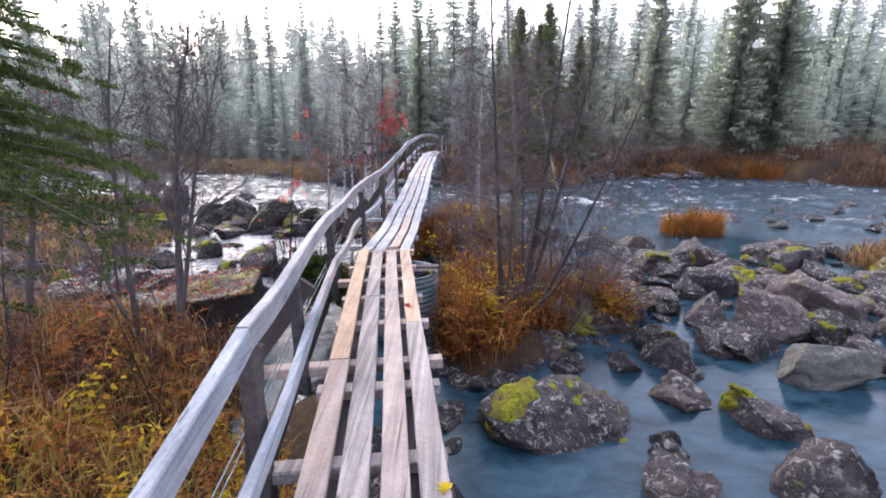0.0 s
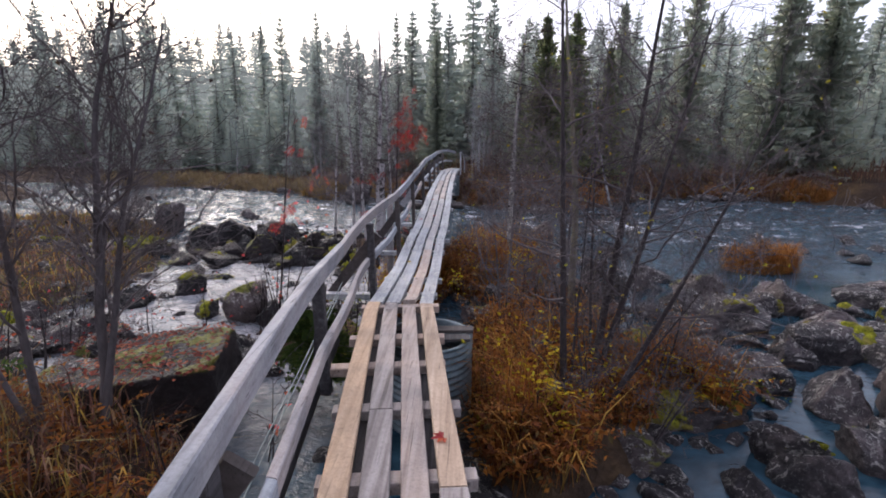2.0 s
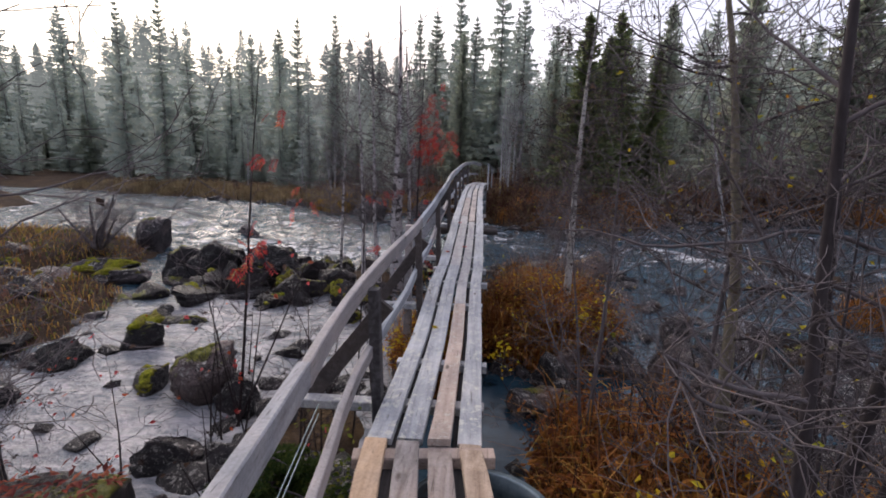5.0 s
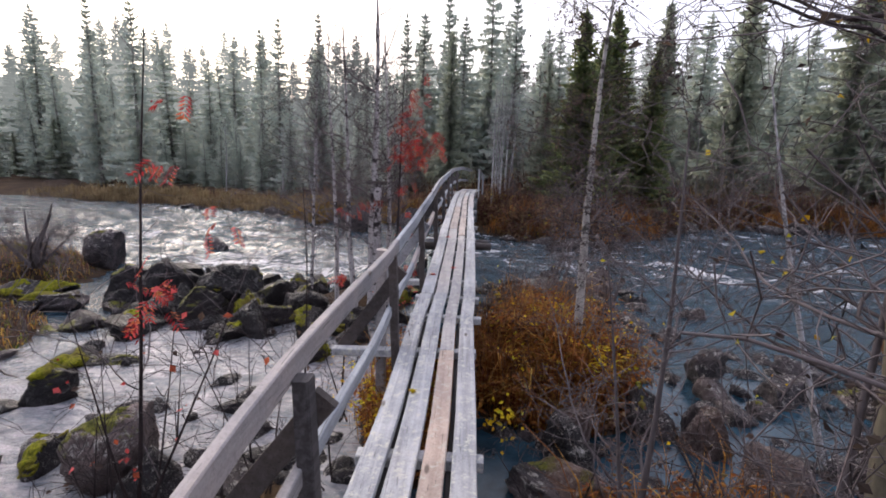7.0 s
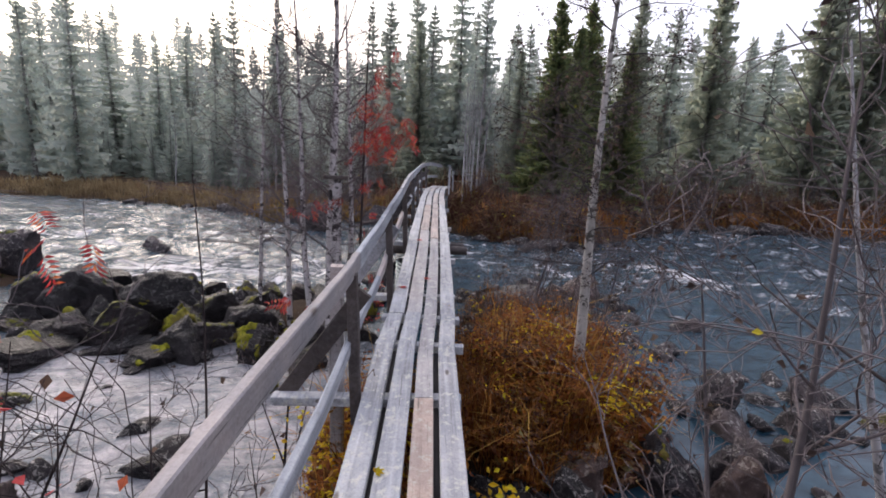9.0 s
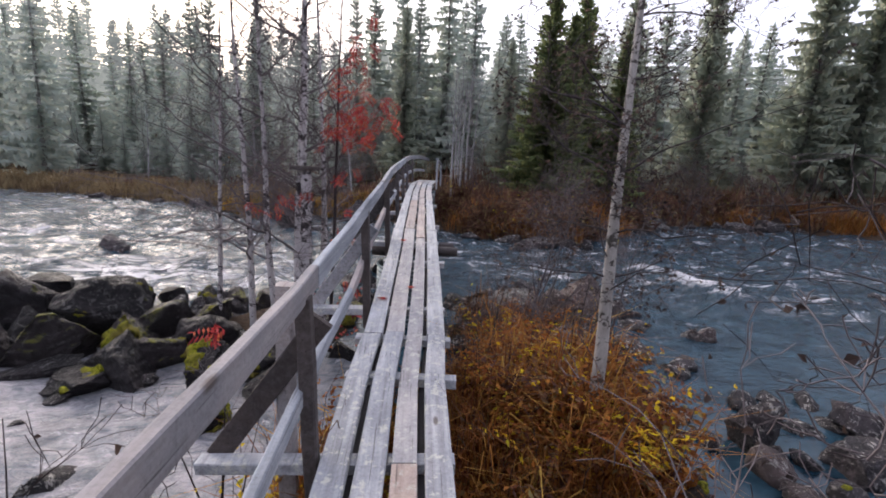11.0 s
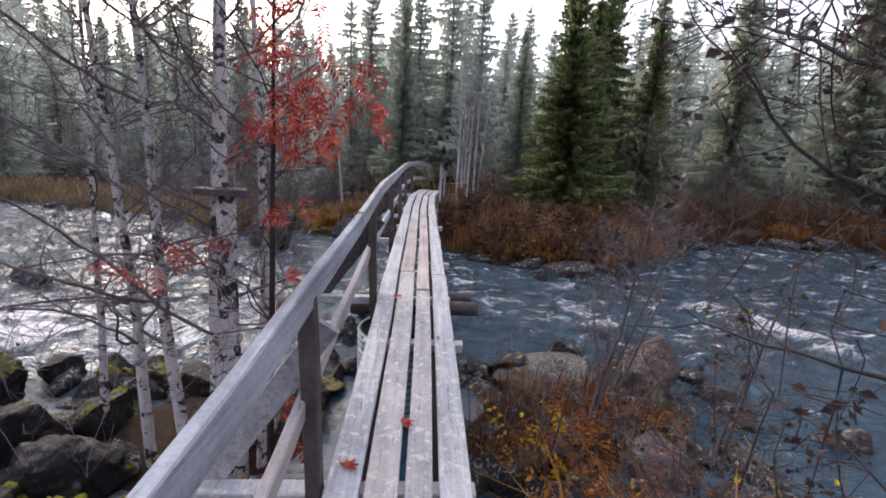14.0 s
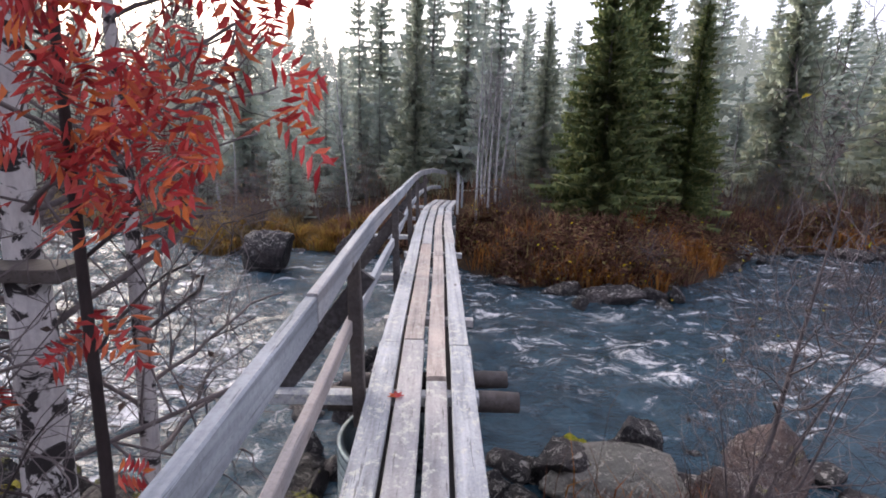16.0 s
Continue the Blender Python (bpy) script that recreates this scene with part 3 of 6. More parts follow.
# joints of each of the four plank rows
NEAR_JOINTS = [[-4, -0.6, 3.0, 6.55], [-4, 0.4, 4.3, 6.55], [-4, -1.2, 6.58], [-4, -0.4, 3.6, 6.56]]
FAR_JOINTS = [[6.55, 10.95, 14.75, 18.6, 22.2, 25.2], [6.58, 11.0, 14.8, 18.4, 22.3, 25.1], [6.5, 9.4, 14.22, 17.6, 21.6, 25.3], [6.56, 10.97, 14.72, 18.5, 22.0, 25.2]]
for rows, material, gap in ((NEAR_JOINTS, M_PLANK_NEW, 0.0), (FAR_JOINTS, M_PLANK_OLD, 0.0)):
    for r, joints in enumerate(rows):
        for a, b in zip(joints, joints[1:]):
            lift = rnd(-0.004, 0.005)
            wood = M_PLANK_TAN if material is M_PLANK_NEW and a > 2.5 and r in (0, 3) else material
            if material is M_PLANK_OLD and ((r == 2 and a < 9) or (r in (1, 2) and 14 < a < 18)):
                wood = M_PLANK_MIX
            g = 0.05 if abs(a - 14.22) < 0.01 else 0.005
            off = OFFS[r] * (1.0 if material is M_PLANK_NEW else 0.955) + rnd(-0.006, 0.006)
            wid = PW * (0.93 if material is M_PLANK_NEW else 1.04) * rnd(0.96, 1.04)
            if material is M_PLANK_OLD and r == 2:
                wid *= 0.9
            bm_part("plank", board(a + g, b - 0.005, off, wid, 0.045, lambda y, q=lift: deck_z(y) + q, rnd(-0.02, 0.02), None, 0.006), wood, bridge)


def beam(a, b, w, h, twist=0.0, wob=0.004):
    """A sawn timber from a to b, its top centred on those points."""
    a, b = Vector(a), Vector(b)
    t = (b - a).normalized()
    up = Vector((0, 0, 1)) if abs(t.z) < 0.95 else Vector((0, 1, 0))
    s = t.cross(up).normalized()
    u = s.cross(t).normalized()
    bm = bmesh.new()
    c = min(w, h) * 0.1
    rings = []
    n = 3
    for i in range(n + 1):
        p = a + (b - a) * i / n
        pr = [(-w / 2, -c), (-w / 2 + c, 0), (w / 2 - c, 0), (w / 2, -c), (w / 2, -h + c), (w / 2 - c, -h), (-w / 2 + c, -h), (-w / 2, -h + c)]
        rings.append([bm.verts.new(p + s * (x + rnd(-wob, wob)) + u * (z + rnd(-wob, wob) * 0.5)) for x, z in pr])
    for r, q in zip(rings, rings[1:]):
        for k in range(8):
            bm.faces.new((r[k], r[(k + 1) % 8], q[(k + 1) % 8], q[k]))
    bm.faces.new(rings[0]), bm.faces.new(rings[-1][::-1])
    bmesh.ops.recalc_face_normals(bm, faces=bm.faces)
    return bm


RAIL_OFF = -0.475
BOW_Y = [-4, 1.0, 1.9, 4.3, 6.3, 8.3, 10.2, 12.2, 30]
BOW_X = [-0.06, -0.055, -0.005, -0.02, -0.012, 0.058, 0.080, 0.097, 0.097]


def rail_shift(y):
    """How far the handrail bows outwards."""
    return smooth_interp(y, BOW_Y, BOW_X)


def across(y, off, z):
    dx = (deck_x(y + 0.05) - deck_x(y - 0.05)) / 0.1
    s = Vector((1, -dx, 0)).normalized()
    return Vector((deck_x(y), y, z)) + s * off


# bearers under the deck, and the long cross-beams that carry the posts
POSTS = [-2.0, 0.3, 2.0, 3.05, 5.0, 7.15, 9.5, 11.65, 14.15, 16.8, 19.4, 21.6, 23.6]
CROSS = [-1.0, 1.2, 2.7, 3.75, 4.4, 5.55, 6.42, 7.9, 10.4, 11.0, 13.2, 15.4, 18.0, 20.5, 22.6]
for y in CROSS:
    zz = deck_z(y) - 0.047
    bm_part("cross_beam", beam(across(y, -0.37 - rnd(0.0, 0.05), zz), across(y, 0.37 + rnd(0.0, 0.06), zz), 0.10, 0.07), M_PLANK_NEW if y < 6.5 else M_PLANK_OLD, bridge)
for off in (-0.22, 0.22):
    for a, b in ((-4, 6.4), (6.6, 14.2), (14.25, 24.5)):
        bm_part("stringer", board(a, b, off, 0.12, 0.15, lambda y: deck_z(y) - 0.12, 0, None, 0.0), M_POST, bridge)
bm_part("side_beam", board(-3.5, 6.2, -0.64, 0.06, 0.20, lambda y: deck_z(y) - 0.16, 0, None, 0.01), M_POST, bridge, "dark old timber along the bridge's side")
for y in POSTS:
    zz = deck_z(y) - 0.047
    out = -1.0 if y > 2.5 and y != 5.0 else -0.6
    light = M_PLANK_NEW if y < 6.5 else M_PLANK_OLD
    bm_part("long_cross_beam", beam(across(y, out, zz + rnd(-0.02, 0.01)), across(y, 0.36 if y != 3.05 else 0.45, zz), 0.10, 0.07), light, bridge)
    topz = smooth_interp(y, TOP_Y, TOP_Z)
    lean = rail_shift(y) * 0.8
    if y < 6:
        foot, head, top_at = -0.52, -0.53 + lean, topz - 0.112
    else:
        foot, head, top_at = -0.392, -0.425, topz - 0.10
    bm_part("post", beam(across(y, foot, zz - 0.2), across(y, head, top_at), 0.075, 0.085), M_POST, bridge)
    bm_part("brace", beam(across(y + 0.074, out + 0.02, zz - 0.01), across(y + 0.07, head + 0.02, zz + 0.78 * (topz - zz)), 0.045, 0.12), M_RAIL if y == 11.65 else M_POST, bridge)
bm_part("stub_post", beam((-1.36, 9.66, -1.2), (-1.35, 9.66, 0.54), 0.09, 0.09), M_RAIL, bridge, "grey squared stub post outside the handrail")
SEGS = [-4, -1.6, 1.85, 5.95, 9.7, 13.1, 16.5, 20.0, 23.3, 26.5]
for a, b in zip(SEGS, SEGS[1:]):
    j = rnd(-0.008, 0.008)
    topf = lambda y, q=j: smooth_interp(y, TOP_Y, TOP_Z) + q
    bm_part("handrail", board(a + 0.003, b - 0.003, RAIL_OFF - 0.0275, 0.055 if b < 6 else 0.047, 0.115 if b < 10 else 0.122, topf, rnd(-0.04, 0.02), None, 0.008, rail_shift), M_RAIL, bridge)
KSEGS = [-4, -0.4, 3.3, 7.1, 10.9, 14.2, 17.5, 21.5, 26.0]
for a, b in zip(KSEGS, KSEGS[1:]):
    bm_part("knee_rail", board(a + 0.003, b - 0.003, -0.445, 0.042, 0.085, lambda y: smooth_interp(y, KNEE_Y, KNEE_Z), -0.25, None, 0.012), M_RAIL, bridge)
for y in (23.3, 25.0):
    bm_part("post", beam(across(y, 0.46, deck_z(y) - 0.2), across(y, 0.46, smooth_interp(y, TOP_Y, TOP_Z) - 0.075 - 0.12 * (y - 23.2)), 0.06, 0.06), M_RAIL, bridge)
bm_part("handrail", board(23.2, 25.4, 0.45, 0.07, 0.035, lambda y: smooth_interp(y, TOP_Y, TOP_Z) - 0.04 - 0.12 * (y - 23.2), 0), M_RAIL, bridge)


wire = Builder()
for dz in (0.0, 0.055):
    wire.tube([across(y, -0.60, deck_z(y) + 0.12 + dz + 0.012 * math.sin(y * 2.2)) for y in np.arange(-1.0, 6.6, 0.3)], [0.004] * 26, 5)
mesh_part("wire", wire.mesh("wire", M_STEEL, True), bridge, "thin steel wire strung under the handrail")


# ---- piers: corrugated steel pipes stood on end and filled with stones ----
def culvert(x, y, z0, z1, r):
    t = thing("culvert_pier", (x, y, z0), "corrugated galvanised steel culvert pipe standing on end as bridge pier", "bridge pier", "culvert piers")
    prof = []
    n = int((z1 - z0) / 0.0115)
    for i in range(n + 1):
        z = z0 + (z1 - z0) * i / n
        prof.append((r + 0.018 * math.sin((z - z0) / 0.068 * 2 * math.pi), z))
    prof += [(r - 0.03, z1), (r - 0.03, z1 - 0.25)]
    S = 40
    v, f = [], []
    for rr, z in prof:
        for k in range(S):
            a = 2 * math.pi * k / S
            v.append((x + rr * math.cos(a), y + rr * math.sin(a), z))
    for i in range(len(prof) - 1):
        for k in range(S):
            f.append((i * S + k, i * S + (k + 1) % S, (i + 1) * S + (k + 1) % S, (i + 1) * S + k))
    me = bpy.data.meshes.new("pipe")
    me.from_pydata(v, [], f)
    me.materials.append(M_STEEL)
    me.polygons.foreach_set("use_smooth", [True] * len(f))
    mesh_part("pipe", me, t)
    return t


c1 = culvert(-0.50, 6.15, -1.75, -0.44, 0.42)
for k, (a, b, y) in enumerate(((-0.95, -0.10, 5.98), (-0.9, -0.06, 6.2))):
    bm_part("cover_board", beam((a, y, -0.40 - 0.005 * k), (b, y + 0.04, -0.40), 0.13, 0.03), M_POST, c1, "grey board laid across the pipe's mouth")
culvert(-0.80, 14.25, -1.8, -0.48, 0.45)
culvert(-0.55, 23.0, -1.0, -0.12, 0.45)


def log(a, b, r, label):
    B = Builder()
    a, b = Vector(a), Vector(b)
    pts = [a + (b - a) * i / 8 + Vector((0, 0.006 * math.sin(i), 0.006 * math.cos(i * 2))) for i in range(9)]
    B.tube(pts, [r * (1 - 0.02 * i + 0.02 * math.sin(i * 3)) for i in range(9)], 14, True)
    t = new("log", B.mesh("log", M_POST, True))
    return tagged(t, label, "log")


log((-1.35, 14.40, -0.32), (-0.04, 14.36, -0.30), 0.085, "round grey log laid across a steel pier under the deck")
log((-1.30, 14.62, -0.31), (-0.08, 14.66, -0.28), 0.075, "thin grey log laid beside another under the deck")


# ---- rocks ----
def rock_mesh(seed, cuts=14, sub=4):
    rs = random.Random(seed)
    bm = bmesh.new()
    bmesh.ops.create_icosphere(bm, subdivisions=sub, radius=1.0)
    planes = []
    for _ in range(cuts):
        d = Vector((rs.gauss(0, 1), rs.gauss(0, 1), rs.gauss(0, 0.9))).normalized()
        planes.append((d, rs.uniform(0.46, 0.80)))
    off = Vector((seed * 3.1, seed * 1.7, seed))
    for v in bm.verts:
        q = v.co.copy()
        p = q * (1 + 0.22 * noise.noise(q * 1.2 + off))
        for d, k in planes:
            e = p.dot(d) - k
            if e > 0:
                p -= d * e
        ridge = abs(noise.noise(q * 2.6 + off))
        step = math.floor(3.5 * (q.z + 0.35 * q.x + 0.25 * noise.noise(q * 2 + off)))
        v.co = p * (1 - 0.10 * ridge + 0.035 * (step % 2) + 0.045 * noise.noise(q * 6 + off) - 0.05 * abs(noise.noise(q * 11 + off)) + 0.02 * noise.noise(q * 24 + off))
    me = bpy.data.meshes.new("rock")
    bm.to_mesh(me)
    bm.free()
    me.materials.append(M_ROCK)
    me.polygons.foreach_set("use_smooth", [True] * len(me.polygons))
    return me


ROCKS = [rock_mesh(s, 13 + s % 5, 5) for s in range(1, 13)]
WET = []
for me_ in ROCKS:
    wet_me = me_.copy()
    wet_me.materials[0] = M_ROCK_WET
    WET.append(wet_me)


def stone_mesh(k, stone):
    """One of the boulder shapes in another stone."""
    me = ROCKS[k].copy()
    me.materials[0] = stone
    return me


def slab_mesh(seed, stone):
    """A split, square-edged block."""
    bm = bmesh.new()
    bmesh.ops.create_cube(bm, size=2.0)
    bmesh.ops.subdivide_edges(bm, edges=bm.edges[:], cuts=18, use_grid_fill=True)
    off = Vector((seed, seed * 2.0, 0))
    for v in bm.verts:
        q = v.co.copy()
        n1 = noise.noise(q * 0.9 + off)
        n2 = abs(noise.noise(q * 2.4 + off))
        r = max(0.0, q.length - 1.5) * 0.45
        v.co = q * (1 - r + 0.10 * n1 - 0.09 * n2 + 0.035 * noise.noise(q * 7 + off))
        v.co.z += 0.22 * q.x - 0.1 * q.y
    me = bpy.data.meshes.new("rock")
    bm.to_mesh(me)
    bm.free()
    me.materials.append(stone)
    me.polygons.foreach_set("use_smooth", [True] * len(me.polygons))
    return me


SMALL = [rock_mesh(s, 10, 3) for s in range(21, 28)]
rock_no = 0
pebbles = Builder()


def small_stone(x, y, s, z):
    """One of the countless smaller stones, all in one mesh."""
    me = SMALL[random.randrange(len(SMALL))]
    m = Matrix.Translation((x, y, z)) @ pose(0, 0, 0, rnd(-20, 20), rnd(-20, 20), rnd(0, 360)) @ Matrix.Diagonal((s * rnd(0.9, 1.5), s, s * rnd(0.5, 0.8), 1))
    i = len(pebbles.v)
    pebbles.v += [m @ v.co for v in me.vertices]
    pebbles.f += [tuple(i + k for k in p.vertices) for p in me.polygons]



def rock(x, y, sx, sy, sz, z=None, rz=None, label="dark grey river boulder blotched with pale lichen", group="river boulders", mesh=None):
    """A boulder with its middle at the water's level or at z."""
    global rock_no
    rock_no += 1
    ms = ROCKS if max(sx, sy) > 0.28 else SMALL
    if -7.5 < x < -1.3 and 9.0 < y < 16 and ms is ROCKS:
        ms = WET
    ob = new("boulder", mesh or ms[rock_no % len(ms)])
    zz = (max(WATER, land(x, y) - 0.05) if z is None else z)
    ob.matrix_basis = Matrix.Translation((x, y, zz)) @ pose(0, 0, 0, rnd(-12, 12), rnd(-12, 12), rnd(0, 360) if rz is None else rz) @ Matrix.Diagonal((sx, sy, sz, 1))
    tagged(ob, label, "boulder", group)
    if "moss" in label:
        moss_on(ob, -0.2 if max(sx, sy) > 0.45 else -0.2)
    return ob


def surface_spots(ob, up=0.45):
    """Vertices of a boulder that face the sky: place and normal in its own frame."""
    m3 = ob.matrix_basis.to_3x3().inverted().transposed()
    return [(v, (m3 @ v.normal).normalized()) for v in ob.data.vertices if (m3 @ v.normal).normalized().z > up]


def moss_on(ob, cover=0.0):
    """A ragged moss cushion on the top of a boulder, that runs out into the stone at its edges."""
    me, mb = ob.data, ob.matrix_basis
    m3 = mb.to_3x3().inverted().transposed()
    seed = Vector((mb.translation.x * 1.7, mb.translation.y, 0))
    height = []
    for vt in me.vertices:
        c = mb @ vt.co
        nz = (m3 @ vt.normal).normalized().z
        height.append(noise.noise(c * 2.1 + seed) + 0.45 * noise.noise(c * 8) + cover + 0.5 * min(0.0, nz - 0.75))
    keep, v, f = {}, [], []
    for p in me.polygons:
        if max(height[k] for k in p.vertices) < 0.0:
            continue
        ids = []
        for k in p.vertices:
            if k not in keep:
                q = mb @ me.vertices[k].co
                th = max(-0.03, min(0.05, 0.16 * height[k])) + 0.010 * noise.noise(q * 30)
                keep[k] = len(v)
                v.append(q + (m3 @ me.vertices[k].normal).normalized() * th)
            ids.append(keep[k])
        f.append(tuple(ids))
    if len(f) < 12:
        return
    mm = bpy.data.meshes.new("moss")
    mm.from_pydata(v, [], f)
    mm.materials.append(M_MOSS)
    mm.polygons.foreach_set("use_smooth", [True] * len(f))
    tagged(mesh_part("moss", mm, ob, "yellow-green moss"), kind="stuff")


def leaves_on(ob, count, size, material, label, seed, up=0.5):
    rs = random.Random(seed)
    B = Builder()
    spots = surface_spots(ob, up)
    for _ in range(count):
        v, nrm = rs.choice(spots)
        p = ob.matrix_basis @ v.co + nrm * 0.012 + Vector((rs.gauss(0, 0.02), rs.gauss(0, 0.02), 0))
        al = (Vector((rs.gauss(0, 1), rs.gauss(0, 1), 0)) + nrm * rs.uniform(0, 0.3)).normalized()
        B.leaf(p, al, nrm.cross(al).normalized(), size * rs.uniform(0.6, 1.3), size * 0.5)
    return tagged(new("fallen_leaves", B.mesh("fallen_leaves", material)), label, "leaves", kind="stuff")


MOSSY = "dark boulder with a yellow-green moss cap"
# right of the first span
rock(1.15, 4.15, 1.02, 0.72, 0.40, -1.42, 20, "broad flat boulder with moss and white lichen beside the bridge")
rock(2.05, 3.75, 0.20, 0.16, 0.18, -1.38)
rock(1.95, 3.2, 0.34, 0.26, 0.24, -1.38)
rock(2.45, 4.45, 0.42, 0.26, 0.22, -1.36, 120)
rock(3.15, 4.1, 0.62, 0.40, 0.36, -1.36, 140, MOSSY)
rock(4.3, 4.85, 0.48, 0.62, 0.50, -1.22, 70, "tall pale boulder tinged green with lichen", mesh=stone_mesh(7, M_ROCK_PALE))
rock(2.75, 5.5, 0.36, 0.36, 0.48, -1.30, 10, MOSSY)
rock(2.85, 5.0, 0.22, 0.16, 0.2, -1.36)
rock(3.55, 5.55, 0.45, 0.32, 0.28, -1.34)
rock(3.2, 3.0, 0.5, 0.4, 0.25, -1.42)
rock(5.4, 4.6, 0.42, 0.5, 0.45, -1.35)
rock(2.35, 6.3, 0.62, 0.5, 0.32, -1.36, 15, "boulder under a moss mound and withered ferns")
rock(1.4, 5.65, 0.5, 0.35, 0.25, -1.38)
for x, y, r in ((2.77, 5.18, 0.45), (2.63, 4.51, 0.33), (1.98, 3.56, 0.24), (1.87, 3.18, 0.42), (3.02, 3.15, 0.54), (3.91, 5.55, 0.56), (5.20, 5.25, 0.60), (4.46, 6.11, 0.67), (2.15, 5.14, 0.30), (3.92, 6.51, 0.61), (5.52, 6.51, 0.81)):
    rock(x, y, r, r * 0.8, r * rnd(0.65, 0.95), WATER + 0.02)
for k in range(105):
    x, y = rnd(2.4, 10.5), rnd(5.6, 10.6)
    if (x - 2.4) * 0.2 + 5.2 > y or y > 12 - 0.15 * x:
        continue
    s = rnd(0.2, 0.62)
    rock(x, y, s * rnd(0.8, 1.3), s * rnd(0.7, 1.1), s * rnd(0.5, 0.85), WATER + rnd(-0.08, 0.06), None, MOSSY if k % 5 == 0 else "dark grey river boulder blotched with pale lichen")
rock(6.9, 9.0, 0.75, 0.5, 0.48, -1.28, 5, MOSSY)
rock(8.9, 8.6, 0.9, 0.6, 0.55, -1.25, 0, MOSSY)
rock(7.4, 7.4, 0.5, 0.35, 0.35, -1.25, 0, MOSSY)
for k in range(26):
    small_stone(rnd(7, 16), rnd(12.5, 16.5), rnd(0.12, 0.35), WATER)
# left of the first and second spans
big_rock = rock(-3.15, 5.95, 0.66, 0.52, 0.58, -1.12, 12, "big square dark boulder with fallen red leaves on top", mesh=slab_mesh(4, M_ROCK_WET))
leaf_rock = rock(-4.35, 6.75, 0.62, 0.5, 0.42, -1.12, 40, "low dark boulder strewn with fallen red leaves")
leaves_on(leaf_rock, 340, 0.065, M_RED_OLD, "fallen red leaves strewn over a low boulder", 6)
leaves_on(big_rock, 460, 0.065, M_RED_OLD, "fallen red rowan leaves covering a boulder's top", 5)
rock(-4.0, 5.9, 0.55, 0.45, 0.6, -1.1)
rock(-4.25, 8.9, 0.30, 0.28, 0.33, -1.30, None, MOSSY)
rock(-3.55, 8.95, 0.52, 0.42, 0.48, -1.28, 30, MOSSY)
rock(-3.05, 8.6, 0.4, 0.35, 0.36, -1.3)
rock(-3.2, 7.6, 0.45, 0.3, 0.26, -1.36)
rock(-5.85, 13.4, 0.62, 0.5, 0.62, -1.15, 10)
rock(-4.7, 13.5, 0.75, 0.5, 0.58, -1.2, 60, MOSSY)
rock(-3.9, 13.3, 0.5, 0.42, 0.45, -1.2)
rock(-4.9, 12.2, 0.85, 0.25, 0.16, -1.36, 5)
rock(-4.1, 12.0, 0.5, 0.3, 0.22, -1.33, 5, MOSSY)
rock(-3.45, 13.6, 0.4, 0.4, 0.4, -1.2, None, MOSSY)
rock(-3.1, 13.0, 0.42, 0.34, 0.3, -1.28, None, MOSSY)
rock(-2.9, 14.3, 0.4, 0.35, 0.35, -1.2)
rock(-6.3, 14.3, 0.75, 0.55, 0.55, -1.15, 20)
rock(-9.0, 15.9, 0.55, 0.5, 0.7, -1.15)
rock(-10.3, 15.3, 0.8, 0.5, 0.4, -1.1, 0, MOSSY)
rock(-8.5, 13.3, 1.2, 0.35, 0.25, -1.25, 8, MOSSY)
rock(-7.6, 12.8, 0.8, 0.4, 0.25, -1.3, 0, MOSSY)
rock(-5.1, 9.9, 0.35, 0.3, 0.3, -1.32, None, MOSSY)
rock(-3.0, 9.9, 0.3, 0.2, 0.15, -1.36)
rock(-5.2, 10.9, 0.6, 0.2, 0.12, -1.36, 0)
for k in range(120):
    x, y = rnd(-11.5, -5.0), rnd(5.0, 13.5)
    if x > -5.8 + 0.1 * (y - 6) and y > 7:
        continue
    s = rnd(0.15, 0.5)
    rock(x, y, s * rnd(0.9, 1.5), s, s * rnd(0.5, 0.8), None, None, MOSSY if k % 3 == 0 else "dark grey river boulder blotched with pale lichen")
for k in range(34):
    rock(rnd(-4.6, -1.5), rnd(12.6, 14.9), rnd(0.15, 0.4), rnd(0.15, 0.35), rnd(0.15, 0.32), WATER, None, MOSSY if k % 3 == 0 else "dark grey river boulder blotched with pale lichen")
for k in range(46):
    x = rnd(-1.5, 0.1)
    y = rnd(0.3, 5.8)
    small_stone(x, y, rnd(0.1, 0.28), max(WATER, land(x, y)) - 0.02)
for k in range(30):
    x, y = rnd(-3.0, -1.3), rnd(7.0, 9.6)
    small_stone(x, y, rnd(0.1, 0.26), max(WATER, land(x, y)))
for x, y, sx, sy, sz, lab in ((-5.0, 13.9, 0.7, 0.5, 0.55, 0), (-4.2, 12.9, 0.55, 0.42, 0.42, 1), (-5.4, 12.9, 0.5, 0.4, 0.4, 0), (-3.6, 12.5, 0.45, 0.3, 0.28, 1), (-6.8, 13.6, 0.6, 0.5, 0.5, 0), (-2.4, 12.3, 0.4, 0.35, 0.3, 1), (-2.5, 14.2, 0.5, 0.4, 0.35, 0), (-5.6, 12.1, 0.9, 0.35, 0.2, 1), (-4.6, 14.7, 0.4, 0.3, 0.25, 0), (-7.6, 18.2, 0.5, 0.35, 0.25, 0)):
    rock(x, y, sx, sy, sz, WATER + 0.08, None, MOSSY if lab else "dark grey river boulder blotched with pale lichen")
